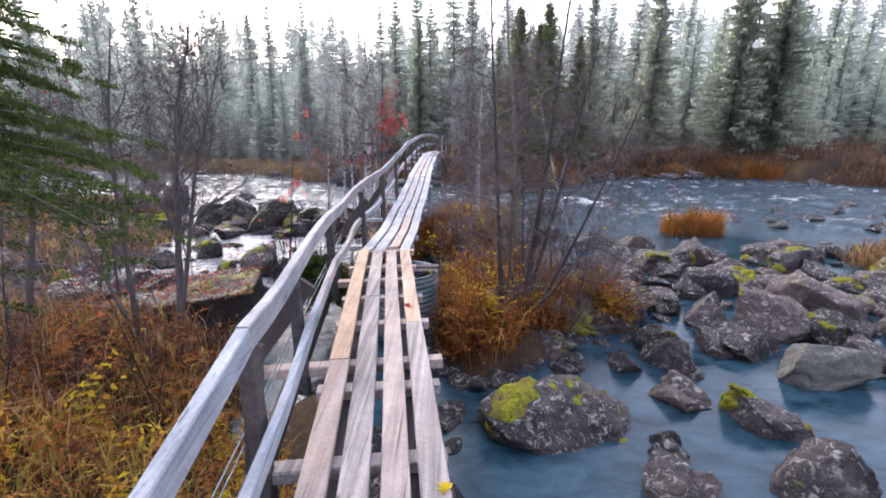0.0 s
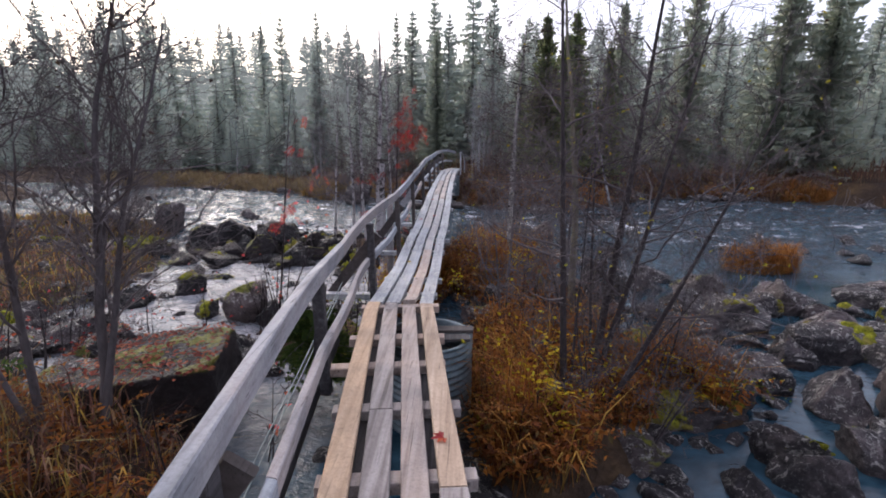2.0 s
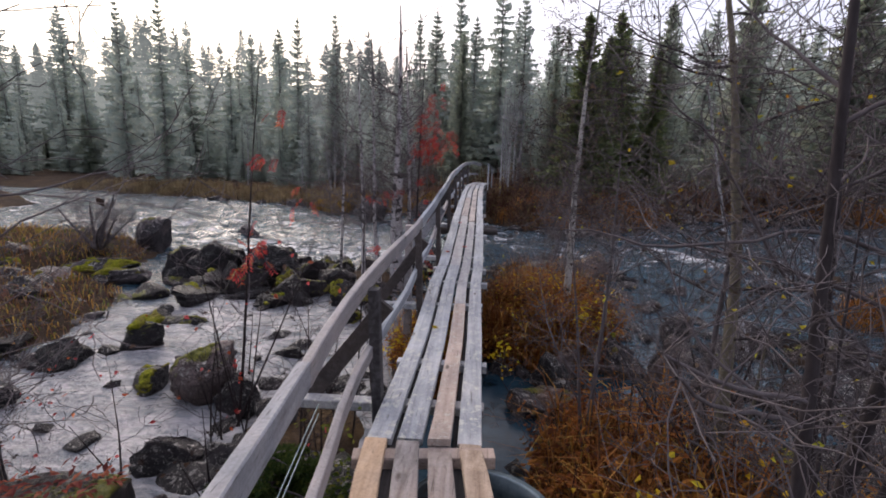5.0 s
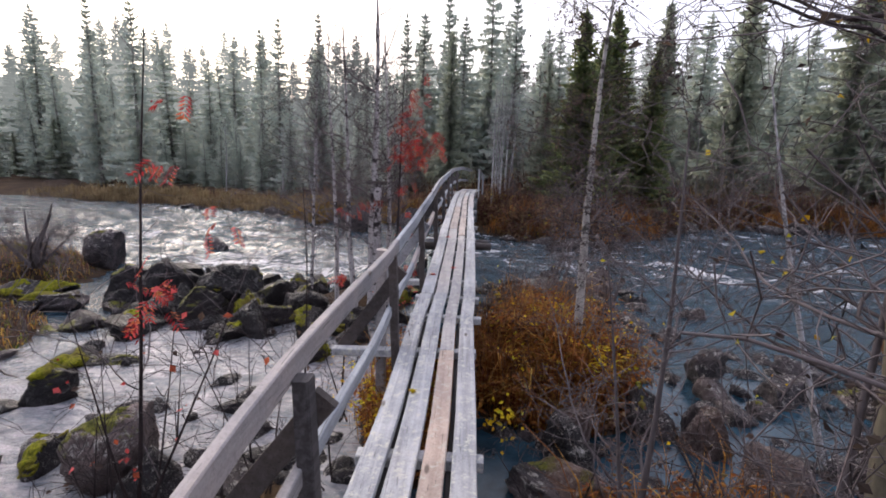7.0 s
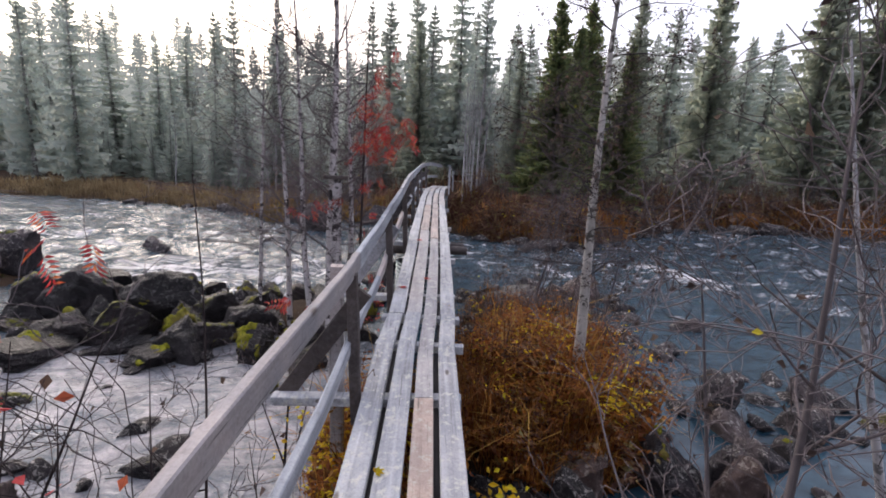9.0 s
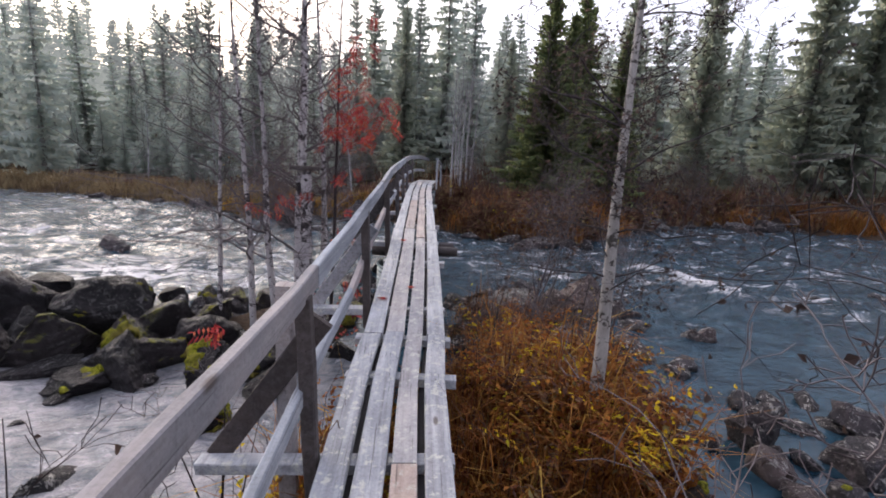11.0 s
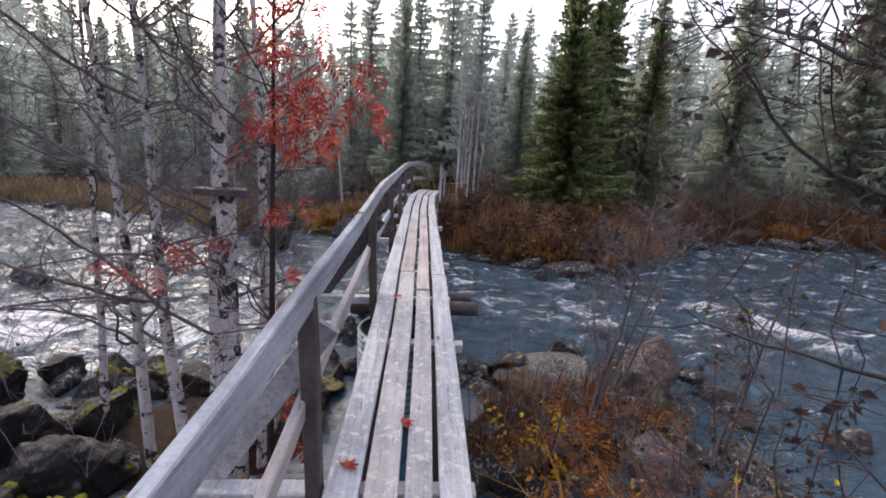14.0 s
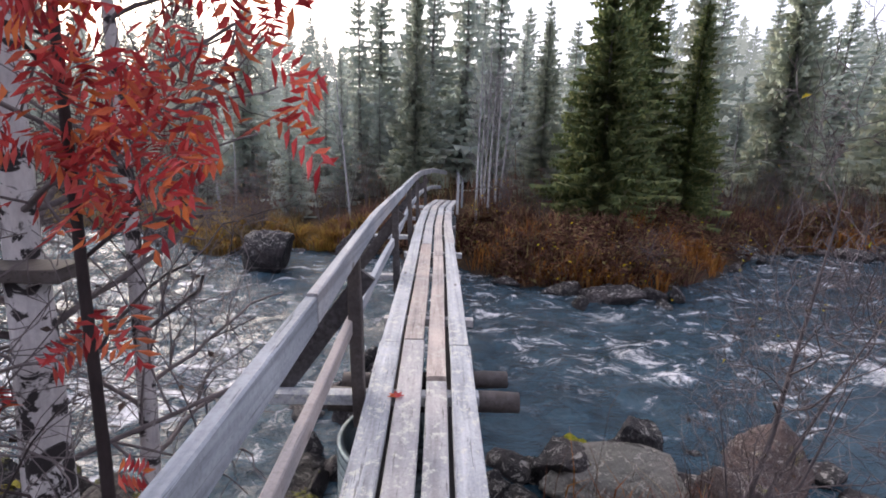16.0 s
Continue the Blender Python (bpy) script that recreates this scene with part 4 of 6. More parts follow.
for cx, cy, rx, ry in ((0.7, 6.5, 1.15, 1.9), (0.5, 5.5, 0.65, 0.8), (0.5, 11.0, 1.3, 1.5), (2.3, 6.7, 0.85, 0.95)):
    for k in range(26):
        a = rnd(0, 6.283)
        small_stone(cx + rx * math.cos(a) * rnd(0.85, 1.1), cy + ry * math.sin(a) * rnd(0.85, 1.1), rnd(0.07, 0.2), WATER - 0.01)
# beside and beyond the second span
for x, y, sx, sy, sz, z, lab in ((0.55, 9.75, 0.5, 0.4, 0.42, -1.25, "brown-grey boulder at the islet's foot"), (0.35, 8.85, 0.42, 0.36, 0.36, -1.28, "brown-grey boulder beside the deck"), (1.85, 9.6, 0.34, 0.28, 0.40, -1.28, "upright brown boulder streaked with lichen"), (2.1, 9.0, 0.36, 0.3, 0.3, -1.28, "reddish-brown boulder in the shallows"), (1.3, 9.85, 0.34, 0.3, 0.4, -1.22, MOSSY), (2.5, 10.7, 0.2, 0.18, 0.2, -1.3, "small dark boulder in the shallows"), (2.53, 11.0, 0.3, 0.26, 0.36, -1.25, "pale-topped dark boulder in the shallows"), (3.3, 10.7, 0.45, 0.35, 0.3, -1.3, "lichened boulder in the shallows"), (3.9, 11.3, 0.4, 0.35, 0.3, -1.3, "lichened boulder in the shallows"), (2.8, 12.7, 0.22, 0.18, 0.16, -1.3, "small dark boulder in the shallows"), (3.65, 13.6, 0.24, 0.2, 0.16, -1.3, "small dark boulder in the shallows")):
    rock(x, y, sx, sy, sz, z, None, lab, mesh=stone_mesh(int(x * 10) % 12, M_ROCK_RED) if "brown" in lab else None)
for k in range(40):
    small_stone(rnd(0.3, 4.5), rnd(8.2, 12.0), rnd(0.08, 0.22), WATER - 0.02)
rock(0.45, 9.35, 0.34, 0.3, 0.34, -1.25)
rock(0.15, 8.9, 0.42, 0.35, 0.3, -1.35)
rock(1.45, 9.9, 0.35, 0.32, 0.30, -1.3, None, MOSSY)
rock(1.95, 9.75, 0.30, 0.24, 0.42, -1.35)
rock(2.4, 10.6, 0.22, 0.2, 0.2, -1.3)
rock(2.0, 8.6, 0.3, 0.3, 0.25, -1.4)
rock(2.9, 9.2, 0.3, 0.3, 0.3, -1.4)
rock(2.12, 14.72, 0.52, 0.42, 0.46, -1.12, 20, "rounded reddish-brown boulder at the islet's edge", mesh=stone_mesh(3, M_ROCK_RED))
rock(1.3, 15.3, 0.5, 0.3, 0.3, -1.25)
rock(0.6, 15.1, 0.55, 0.4, 0.36, -1.32, None, MOSSY)
rock(1.9, 14.3, 0.4, 0.25, 0.26, -1.3)
rock(0.95, 14.75, 0.95, 0.62, 0.42, -1.33, 10, "broad lichened pale-grey boulder", mesh=stone_mesh(5, M_ROCK_PALE))
rock(1.75, 14.45, 0.55, 0.45, 0.45, -1.3)
rock(1.5, 13.2, 0.4, 0.3, 0.25, -1.25, None, MOSSY)
rock(2.6, 12.5, 0.3, 0.2, 0.18, -1.35)
rock(3.5, 13.7, 0.28, 0.2, 0.2, -1.35)
for k in range(90):
    x, y = rnd(-0.4, 2.9), rnd(12.4, 15.4)
    small_stone(x, y, rnd(0.08, 0.26), max(WATER, land(x, y)))
for x, y, sx, sy, sz, mossy in ((-3.9, 12.3, 0.8, 0.5, 0.46, 0), (-4.9, 12.6, 0.75, 0.5, 0.52, 0), (-2.9, 12.2, 0.42, 0.36, 0.34, 1), (-3.3, 12.9, 0.5, 0.4, 0.4, 0), (-5.6, 12.6, 0.5, 0.4, 0.35, 1), (-2.2, 11.9, 0.35, 0.3, 0.26, 0), (-2.2, 13.6, 0.5, 0.4, 0.4, 0), (-1.7, 13.9, 0.35, 0.3, 0.3, 1), (-2.6, 11.3, 0.3, 0.25, 0.18, 1)):
    rock(x, y, sx, sy, sz, WATER + 0.05, None, MOSSY if mossy else "wet dark boulder at the edge of the rapids")
for k in range(14):
    rock(rnd(-2.0, -1.2), rnd(14.0, 17.5), rnd(0.15, 0.4), rnd(0.12, 0.3), rnd(0.1, 0.3), WATER)
rock(-4.45, 22.2, 0.8, 0.6, 0.72, -1.15, 10, "rounded dark boulder standing in the current")
rock(-2.6, 23.6, 0.8, 0.5, 0.55, -1.1, None, MOSSY)
for k in range(70):
    x = rnd(-14, 18)
    ys = smooth_interp(x, SHORE_X, SHORE_Y)
    s = rnd(0.15, 0.45) * (1.3 if x > 0 else 1.0)
    small_stone(x, ys + rnd(-0.6, 0.7), s, WATER + 0.02)
for k in range(60):
    small_stone(rnd(2.2, 9), rnd(4.6, 11), rnd(0.08, 0.2), WATER)
for k in range(50):
    small_stone(rnd(-7, -2.6), rnd(6.5, 14.5), rnd(0.08, 0.2), WATER)
tagged(new("river_stones", pebbles.mesh("river_stones", M_ROCK, True)), "smaller dark stones strewn along banks and shallows", "stones", kind="stuff")


# ---- trees ----
def spruce_meshes(seed, H, R, pale, bare=0.12, density=1.0):
    rs = random.Random(seed)
    T, C = Builder(), Builder()
    lean = Vector((rs.uniform(-0.02, 0.02), rs.uniform(-0.02, 0.02), 1))
    n = 9
    T.tube([lean * (H * i / n) for i in range(n + 1)], [0.012 * H * (1 - 0.93 * i / n) for i in range(n + 1)], 7)
    z = H * bare
    step = H * 0.019 / density
    while z < H * 0.985:
        k = (z / H - bare) / (1 - bare)
        prof = R * (1 - k) ** 1.05 * (0.7 + 0.3 * min(1.0, k * 6)) * (0.85 + 0.3 * noise.noise((k * 9, seed, 0))) + 0.10
        nb = max(4, int(rs.uniform(6, 9) * (0.6 + 0.4 * density)))
        a0 = rs.uniform(0, 6.28)
        for b in range(nb):
            if rs.random() < 0.2:
                continue
            an = a0 + b * 6.283 / nb + rs.uniform(-0.3, 0.3)
            L = prof * rs.uniform(0.45, 1.3)
            d = Vector((math.cos(an), math.sin(an), 0))
            s = Vector((-d.y, d.x, 0))
            p0 = lean * z
            droop = -rs.uniform(0.25, 0.6) if k < 0.75 else rs.uniform(-0.1, 0.4)
            m = max(3, int(L / (0.22 / density)))
            for i in range(1, m + 1):
                q = i / m
                c = p0 + d * L * q + Vector((0, 0, L * (droop * q + 0.28 * q * q)))
                w = L * 0.17 / density ** 0.6 * (1.15 - 0.6 * q) * rs.uniform(0.7, 1.3) + 0.06
                h = rs.uniform(0.10, 0.30) / density ** 0.7 * (0.5 + 0.5 * prof / max(R, 0.1)) + 0.05
                C.tri(c - d * (L / m) * 1.2, c + s * w - Vector((0, 0, h * rs.uniform(0.2, 1))), c + d * 0.12)
                C.tri(c - d * (L / m) * 1.2, c + d * 0.12, c - s * w - Vector((0, 0, h * rs.uniform(0.2, 1))))
                C.tri(c - d * (L / m), c + d * (L / m) * 0.5, c - Vector((0, 0, h * 1.5)) + s * rs.uniform(-0.1, 0.1))
        z += step * rs.uniform(0.75, 1.3)
    top = lean * H
    for i in range(6):
        a = i * 1.05
        C.tri(top + Vector((0, 0, 0.15)), top + Vector((math.cos(a) * 0.10, math.sin(a) * 0.10, -0.35)), top + Vector((math.cos(a + 1) * 0.10, math.sin(a + 1) * 0.10, -0.3)))
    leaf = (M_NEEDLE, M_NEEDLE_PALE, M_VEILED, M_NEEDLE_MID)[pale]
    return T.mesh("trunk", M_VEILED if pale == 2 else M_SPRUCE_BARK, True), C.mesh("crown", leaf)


def spruce_thing(meshes, label, group):
    t = thing("spruce", (0, 0, 0), label, "spruce tree", group)
    mesh_part("trunk", meshes[0], t)
    mesh_part("crown", meshes[1], t)
    return t


def plant(proto, x, y, s=1.0, rz=None, z=None, sxy=1.0):
    c = copy_thing(proto, Matrix.Translation((x, y, (land(x, y) - 0.1) if z is None else z)) @ pose(0, 0, 0, 0, 0, rnd(0, 360) if rz is None else rz) @ Matrix.Diagonal((s * sxy, s * sxy, s, 1)))
    return c


def discard(proto):
    for o in list(proto.children_recursive) + [proto]:
        bpy.data.objects.remove(o)


NEARS = [spruce_thing(spruce_meshes(i, 10.0, 1.75 + 0.25 * (i % 3), 0, 0.02, 1.9), "dense green spruce on the far bank", "bank spruces") for i in range(3)]
FARS = [spruce_thing(spruce_meshes(20 + i, 13.0, 1.7 + 0.35 * (i % 4), 1, 0.04, 0.85), "slender spruce with morning mist coloured into its pale needles", "misty spruces") for i in range(5)]
MIDS = [spruce_thing(spruce_meshes(60 + i, 10.0, 1.8 + 0.25 * (i % 3), 3, 0.03, 1.5), "green spruce behind the far bank, mist coloured into its needles", "misty bank spruces") for i in range(3)]
VEILED = [spruce_thing(spruce_meshes(40 + i, 13.0, 1.7 + 0.3 * (i % 4), 2, 0.03), "distant spruce whose flat grey glow stands in for mist", "veiled spruces") for i in range(4)]
# spruces that stand out one by one: x, y, height
for x, y, h in ((3.75, 23.7, 8.0), (4.7, 25.6, 7.6), (5.5, 26.2, 8.8), (6.9, 25.6, 7.0), (8.4, 28.5, 10.0), (3.2, 28.6, 7.0), (-1.4, 29.5, 8.6), (-1.8, 34, 10.0), (0.8, 34, 10.5), (-4.0, 33, 8.5), (12.5, 29.5, 12.5), (16.5, 28, 13.5), (18.5, 27.5, 14.0), (-11.5, 33, 8.5), (-9.5, 35, 9.0), (-20, 33, 9.5), (-24, 35, 10)):
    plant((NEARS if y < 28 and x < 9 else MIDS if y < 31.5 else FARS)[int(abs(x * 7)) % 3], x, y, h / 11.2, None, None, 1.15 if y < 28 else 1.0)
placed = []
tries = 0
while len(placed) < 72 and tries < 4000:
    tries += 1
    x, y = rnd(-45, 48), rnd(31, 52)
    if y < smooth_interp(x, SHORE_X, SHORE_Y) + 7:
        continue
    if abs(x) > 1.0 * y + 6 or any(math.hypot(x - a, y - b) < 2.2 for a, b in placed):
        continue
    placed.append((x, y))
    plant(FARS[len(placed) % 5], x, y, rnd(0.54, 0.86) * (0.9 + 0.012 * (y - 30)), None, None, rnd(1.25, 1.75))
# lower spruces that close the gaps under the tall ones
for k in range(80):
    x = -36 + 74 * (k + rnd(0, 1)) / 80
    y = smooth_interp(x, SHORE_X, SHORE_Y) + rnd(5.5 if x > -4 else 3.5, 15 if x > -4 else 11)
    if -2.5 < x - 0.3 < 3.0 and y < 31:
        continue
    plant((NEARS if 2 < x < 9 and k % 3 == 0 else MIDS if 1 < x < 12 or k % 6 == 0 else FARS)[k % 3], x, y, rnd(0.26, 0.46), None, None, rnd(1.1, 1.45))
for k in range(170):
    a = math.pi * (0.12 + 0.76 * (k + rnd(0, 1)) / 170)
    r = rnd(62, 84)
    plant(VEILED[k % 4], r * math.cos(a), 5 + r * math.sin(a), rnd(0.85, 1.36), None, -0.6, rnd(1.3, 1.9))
# woods that close the place at the sides and behind
for k in range(28):
    a = rnd(1.9, 2 * math.pi - 1.9) + math.pi / 2
    r = rnd(20, 42)
    x, y = r * math.cos(a) * 1.1, r * math.sin(a)
    if -16 < x < 18 and y > -9:
        continue
    plant(FARS[k % 5], x, y, rnd(0.7, 1.0))
for p in NEARS + FARS + VEILED + MIDS:
    discard(p)

# distant woods, a ragged glowing strip of treetops, its grey standing for mist
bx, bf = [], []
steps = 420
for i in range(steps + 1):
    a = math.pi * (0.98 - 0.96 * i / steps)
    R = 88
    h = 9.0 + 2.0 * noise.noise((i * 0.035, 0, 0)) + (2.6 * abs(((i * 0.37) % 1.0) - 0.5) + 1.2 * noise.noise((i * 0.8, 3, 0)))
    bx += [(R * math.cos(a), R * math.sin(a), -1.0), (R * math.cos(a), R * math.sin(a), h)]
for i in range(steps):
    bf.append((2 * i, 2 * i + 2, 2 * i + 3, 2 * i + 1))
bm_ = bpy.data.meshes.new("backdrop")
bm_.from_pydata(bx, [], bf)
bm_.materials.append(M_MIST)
tagged(new("backdrop", bm_), "ragged strip of distant spruce woods, glowing grey in place of mist", "distant woods", kind="structure")


# ---- bare broadleaved trees and shrubs ----
def clear_of_path(p):
    """False inside the corridor that one walks through on the bridge."""
    return not (-0.78 < p.x - deck_x(p.y) < 0.62 and -0.5 < p.z < 2.6 and p.y < 26)


def grow(B, rs, p, d, length, r, depth, nodes, sides=5, up=0.12, kink=0.3, kids=(3, 5), spread=0.75, limbs=None, anchor=None, low=0.22, reach=1.0):
    n = max(3, int(length / 0.11))
    pts, rad = [p.copy()], [r]
    q, dd = p.copy(), d.copy()
    for i in range(n):
        dd = (dd + Vector((rs.gauss(0, kink), rs.gauss(0, kink), rs.gauss(0, kink) * 0.7 + up)) * (1.3 / math.sqrt(n))).normalized()
        q = q + dd * (length / n)
        if limbs is None and not clear_of_path(q):
            break
        pts.append(q.copy())
        rad.append(max(0.0019, r * (1 - 0.82 * (i + 1) / n)))
    if len(pts) < 3:
        return
    m = len(pts) - 1
    base = len(B.v)
    B.tube(pts, rad, sides)
    if anchor is not None:
        B.f.append((anchor, anchor + 1, base))
    if depth <= 1:
        nodes.extend((x.copy(), dd.copy()) for x in pts[2:])
    if depth <= 0:
        return
    for k in range(rs.randint(*kids)):
        i = rs.randint(max(1, int(m * low)), m)
        t = (pts[i] - pts[i - 1]).normalized()
        s = t.orthogonal().normalized()
        an = rs.uniform(0, 6.283)
        o = s * math.cos(an) + t.cross(s) * math.sin(an)
        top = limbs is not None
        ln = length * (reach * rs.uniform(0.24, 0.52) if top else rs.uniform(0.35, 0.65)) * (1.2 - 0.5 * i / m)
        way = (t * (1 - spread) + o * spread + Vector((0, 0, 0.12))).normalized()
        C = Builder() if top else B
        grow(C, rs, pts[i], way, ln, min(rad[i] * rs.uniform(0.35, 0.6), 0.0026 + 0.0052 * ln), depth - 1, nodes, max(3, sides - 2), up, max(kink * 1.9, 0.55) if top else kink, kids if not top else (5, 7), spread * 0.95, None, None if top else base + i * sides)
        if top and C.v:
            limbs.append(C)


def bare_tree(name, x, y, z, stems, bark, label, category, leaf=None, leaf_n=0, leaf_size=0.03, seed=1, depth=3, kids=(3, 5), spread=0.7, kink=0.22, group="", twig=None, low=0.25, reach=1.0):
    """stems: direction, length, radius of each stem from the root. Each stem and each limb is a part."""
    rs = random.Random(seed)
    t = thing(name, (x, y, z), label, category, group)
    nodes, limbs = [], []
    for (sx, sy, sz), L, r in stems:
        B = Builder()
        grow(B, rs, Vector((x + rs.uniform(-0.05, 0.05), y + rs.uniform(-0.05, 0.05), z - 0.1)), Vector((sx, sy, sz)).normalized(), L, r, depth, nodes, 9, 0.03, kink * 0.2, kids, spread, limbs, None, low, reach)
        mesh_part("trunk", B.mesh("trunk", bark, True), t)
    for C in limbs:
        mesh_part("limb", C.mesh("limb", twig or M_TWIG, True), t)
    if leaf is not None and leaf_n and nodes:
        Lb = Builder()
        for _ in range(leaf_n):
            p, d = rs.choice(nodes)
            al = Vector((rs.gauss(0, 1), rs.gauss(0, 1), rs.gauss(-0.6, 0.6))).normalized()
            sd = al.orthogonal().normalized()
            s = leaf_size * rs.uniform(0.6, 1.4)
            Lb.leaf(p + Vector((rs.gauss(0, 0.012), rs.gauss(0, 0.012), rs.gauss(0, 0.012))), al, sd, s, s * 0.7)
        mesh_part("foliage", Lb.mesh("foliage", leaf), t)
    return t


def rowan_sprays(t, spots, seed, mesh_name="foliage"):
    """Pinnate red leaves hung about the given spots: x, y, z, spread, count."""
    rs = random.Random(seed)
    L = Builder()
    for x, y, z, sp, cnt in spots:
        for _ in range(cnt):
            p = Vector((x + rs.gauss(0, sp), y + rs.gauss(0, sp), z + rs.gauss(0, sp)))
            d = Vector((rs.gauss(0, 1), rs.gauss(0, 1), rs.gauss(-0.7, 0.5))).normalized()
            s = d.orthogonal().normalized()
            s = (s + d.cross(s) * rs.uniform(-1, 1)).normalized()
            ln = rs.uniform(0.09, 0.17)
            for i in range(1, 7):
                c = p + d * ln * i / 6 + Vector((0, 0, -0.02 * (i / 6) ** 2))
                for sg in (-1, 1):
                    al = (s * sg + d * 0.45 + Vector((0, 0, -0.25))).normalized()
                    L.leaf(c, al, d, rs.uniform(0.04, 0.064), 0.018)
            L.leaf(p + d * ln, d, s, 0.045, 0.015)
    mesh_part(mesh_name, L.mesh(mesh_name, M_RED), t)


# left of the first span: bare alder with spreading limbs, and one behind it
bare_tree("alder", -3.1, 5.1, -0.75, [((0.17, 0.03, 1), 3.4, 0.044), ((0.24, -0.04, 1), 3.2, 0.032), ((-0.1, 0.2, 1), 2.6, 0.026)], M_BARK, "leafless grey alder spreading over the stream", "alder", M_DRY, 130, 0.035, 5, 3, (24, 28), 0.48, 0.55, "", None, 0.3, 0.95)
bare_tree("alder", -3.52, 4.95, -0.7, [((0.04, 0.0, 1), 3.2, 0.034), ((-0.3, 0.0, 1), 2.3, 0.024)], M_BARK, "leafless grey alder among yellow grass", "alder", M_DRY, 90, 0.035, 6, 3, (17, 21), 0.48, 0.55)
bare_tree("alder", -4.6, 4.8, -0.8, [((0.1, 0.1, 1), 2.8, 0.045), ((-0.4, 0.0, 1), 2.0, 0.03)], M_BARK, "leafless grey alder with a few red leaves", "alder", M_RED, 60, 0.05, 61, 3, (15, 19), 0.72, 0.5)
# right of the first span: saplings in the thicket
bare_tree("alder_sapling", 0.80, 5.78, -0.9, [((-0.07, 0.0, 1), 4.0, 0.036), ((0.05, 0.1, 1), 2.4, 0.016)], M_BARK_DARK, "thin leafless sapling rising from rusty ferns", "sapling", M_LAST, 240, 0.03, 7, 3, (15, 19), 0.7, 0.12, "", None, 0.3, 0.9)
bare_tree("alder_sapling", 1.16, 6.1, -0.9, [((0.09, 0.0, 1), 4.2, 0.044), ((0.26, -0.02, 1), 3.6, 0.032), ((-0.05, 0.1, 1), 3.0, 0.02)], M_BARK_DARK, "leafless forked sapling with dark catkins and last leaves", "sapling", M_LAST, 420, 0.03, 8, 3, (15, 19), 0.7, 0.14, "", None, 0.3, 0.9)
bare_tree("alder_sapling", 1.2, 5.8, -0.9, [((0.47, 0.0, 1), 3.0, 0.028), ((0.62, 0.1, 0.8), 1.9, 0.014)], M_BARK_DARK, "slanting leafless sapling over the pool", "sapling", M_LAST, 90, 0.035, 9, 3, (10, 13), 0.65, 0.12)
bare_tree("birch", 2.75, 9.25, -1.25, [((-0.33, 0.0, 1), 3.6, 0.034)], M_BIRCH_FAR, "dead pale birch leaning over the stream", "birch", None, 0, 0.03, 19, 2, (6, 8), 0.6, 0.1)
bare_tree("birch_sapling", 0.4, 7.6, -0.9, [((0.05, 0.05, 1), 2.6, 0.022), ((-0.1, 0.1, 1), 2.0, 0.016)], M_BARK, "thin leafless sapling beside the deck", "sapling", M_DRY, 120, 0.028, 10, 3, (9, 12), 0.6)
bare_tree("birch_sapling", 1.0, 7.1, -0.9, [((0.05, 0.05, 1), 2.9, 0.026)], M_BARK, "thin leafless sapling with yellow leaves", "sapling", M_YELLOW, 40, 0.035, 11, 3, (9, 12), 0.6)
# tree with olive bark close on the right
bare_tree("alder", 1.12, 7.02, -0.95, [((0.0, 0.0, 1), 4.4, 0.05), ((0.3, 0.25, 1), 1.6, 0.022)], M_BARK_OLIVE, "alder with smooth olive bark and black cones", "alder", M_DRY, 1100, 0.032, 12, 3, (18, 22), 0.85, 0.36, "", M_BARK_DARK, 0.32, 0.8)
# alder on the middle islet
bare_tree("alder", 0.80, 10.55, -1.0, [((0.01, 0.07, 1), 4.6, 0.060)], M_ALDER, "leafless alder hung with clusters of black cones", "alder", M_DRY, 4600, 0.030, 13, 3, (32, 36), 0.8, 0.42, "", M_BARK_DARK, 0.27, 0.62)
bare_tree("willow_shrub", 1.3, 7.35, -0.95, [((0.05, 0.0, 1), 1.2, 0.022), ((-0.55, 0.2, 0.7), 1.3, 0.018)], M_BARK_DARK, "broken dark dead shrub leaning over the water", "shrub", M_DRY, 40, 0.03, 16, 3, (5, 7), 0.7, 0.5, "", M_BARK_DARK)
bare_tree("willow_shrub", 1.0, 13.65, -1.1, [((0.22, 0.05, 1), 2.5, 0.022), ((0.34, 0.1, 1), 2.0, 0.016)], M_BARK, "tall leafless willow shrub on the rocky shelf", "shrub", M_LAST, 60, 0.025, 17, 3, (9, 12), 0.6, 0.3)
bare_tree("willow_shrub", 1.15, 13.6, -1.1, [((0.3, 0.0, 1), 1.5, 0.016), ((-0.2, 0.1, 1), 1.3, 0.012), ((0.6, -0.1, 0.8), 1.4, 0.012)], M_BARK, "small leafless shrub on the rocks", "shrub", M_DRY, 70, 0.025, 14, 3, (5, 7))
bare_tree("willow_shrub", 1.95, 13.2, -1.15, [((0.1, 0.0, 1), 1.8, 0.018), ((0.3, 0.1, 1), 1.5, 0.014), ((-0.2, -0.1, 1), 1.3, 0.012)], M_BARK, "small leafless shrub with a few yellow leaves", "shrub", M_YELLOW, 18, 0.035, 15, 3, (6, 8))
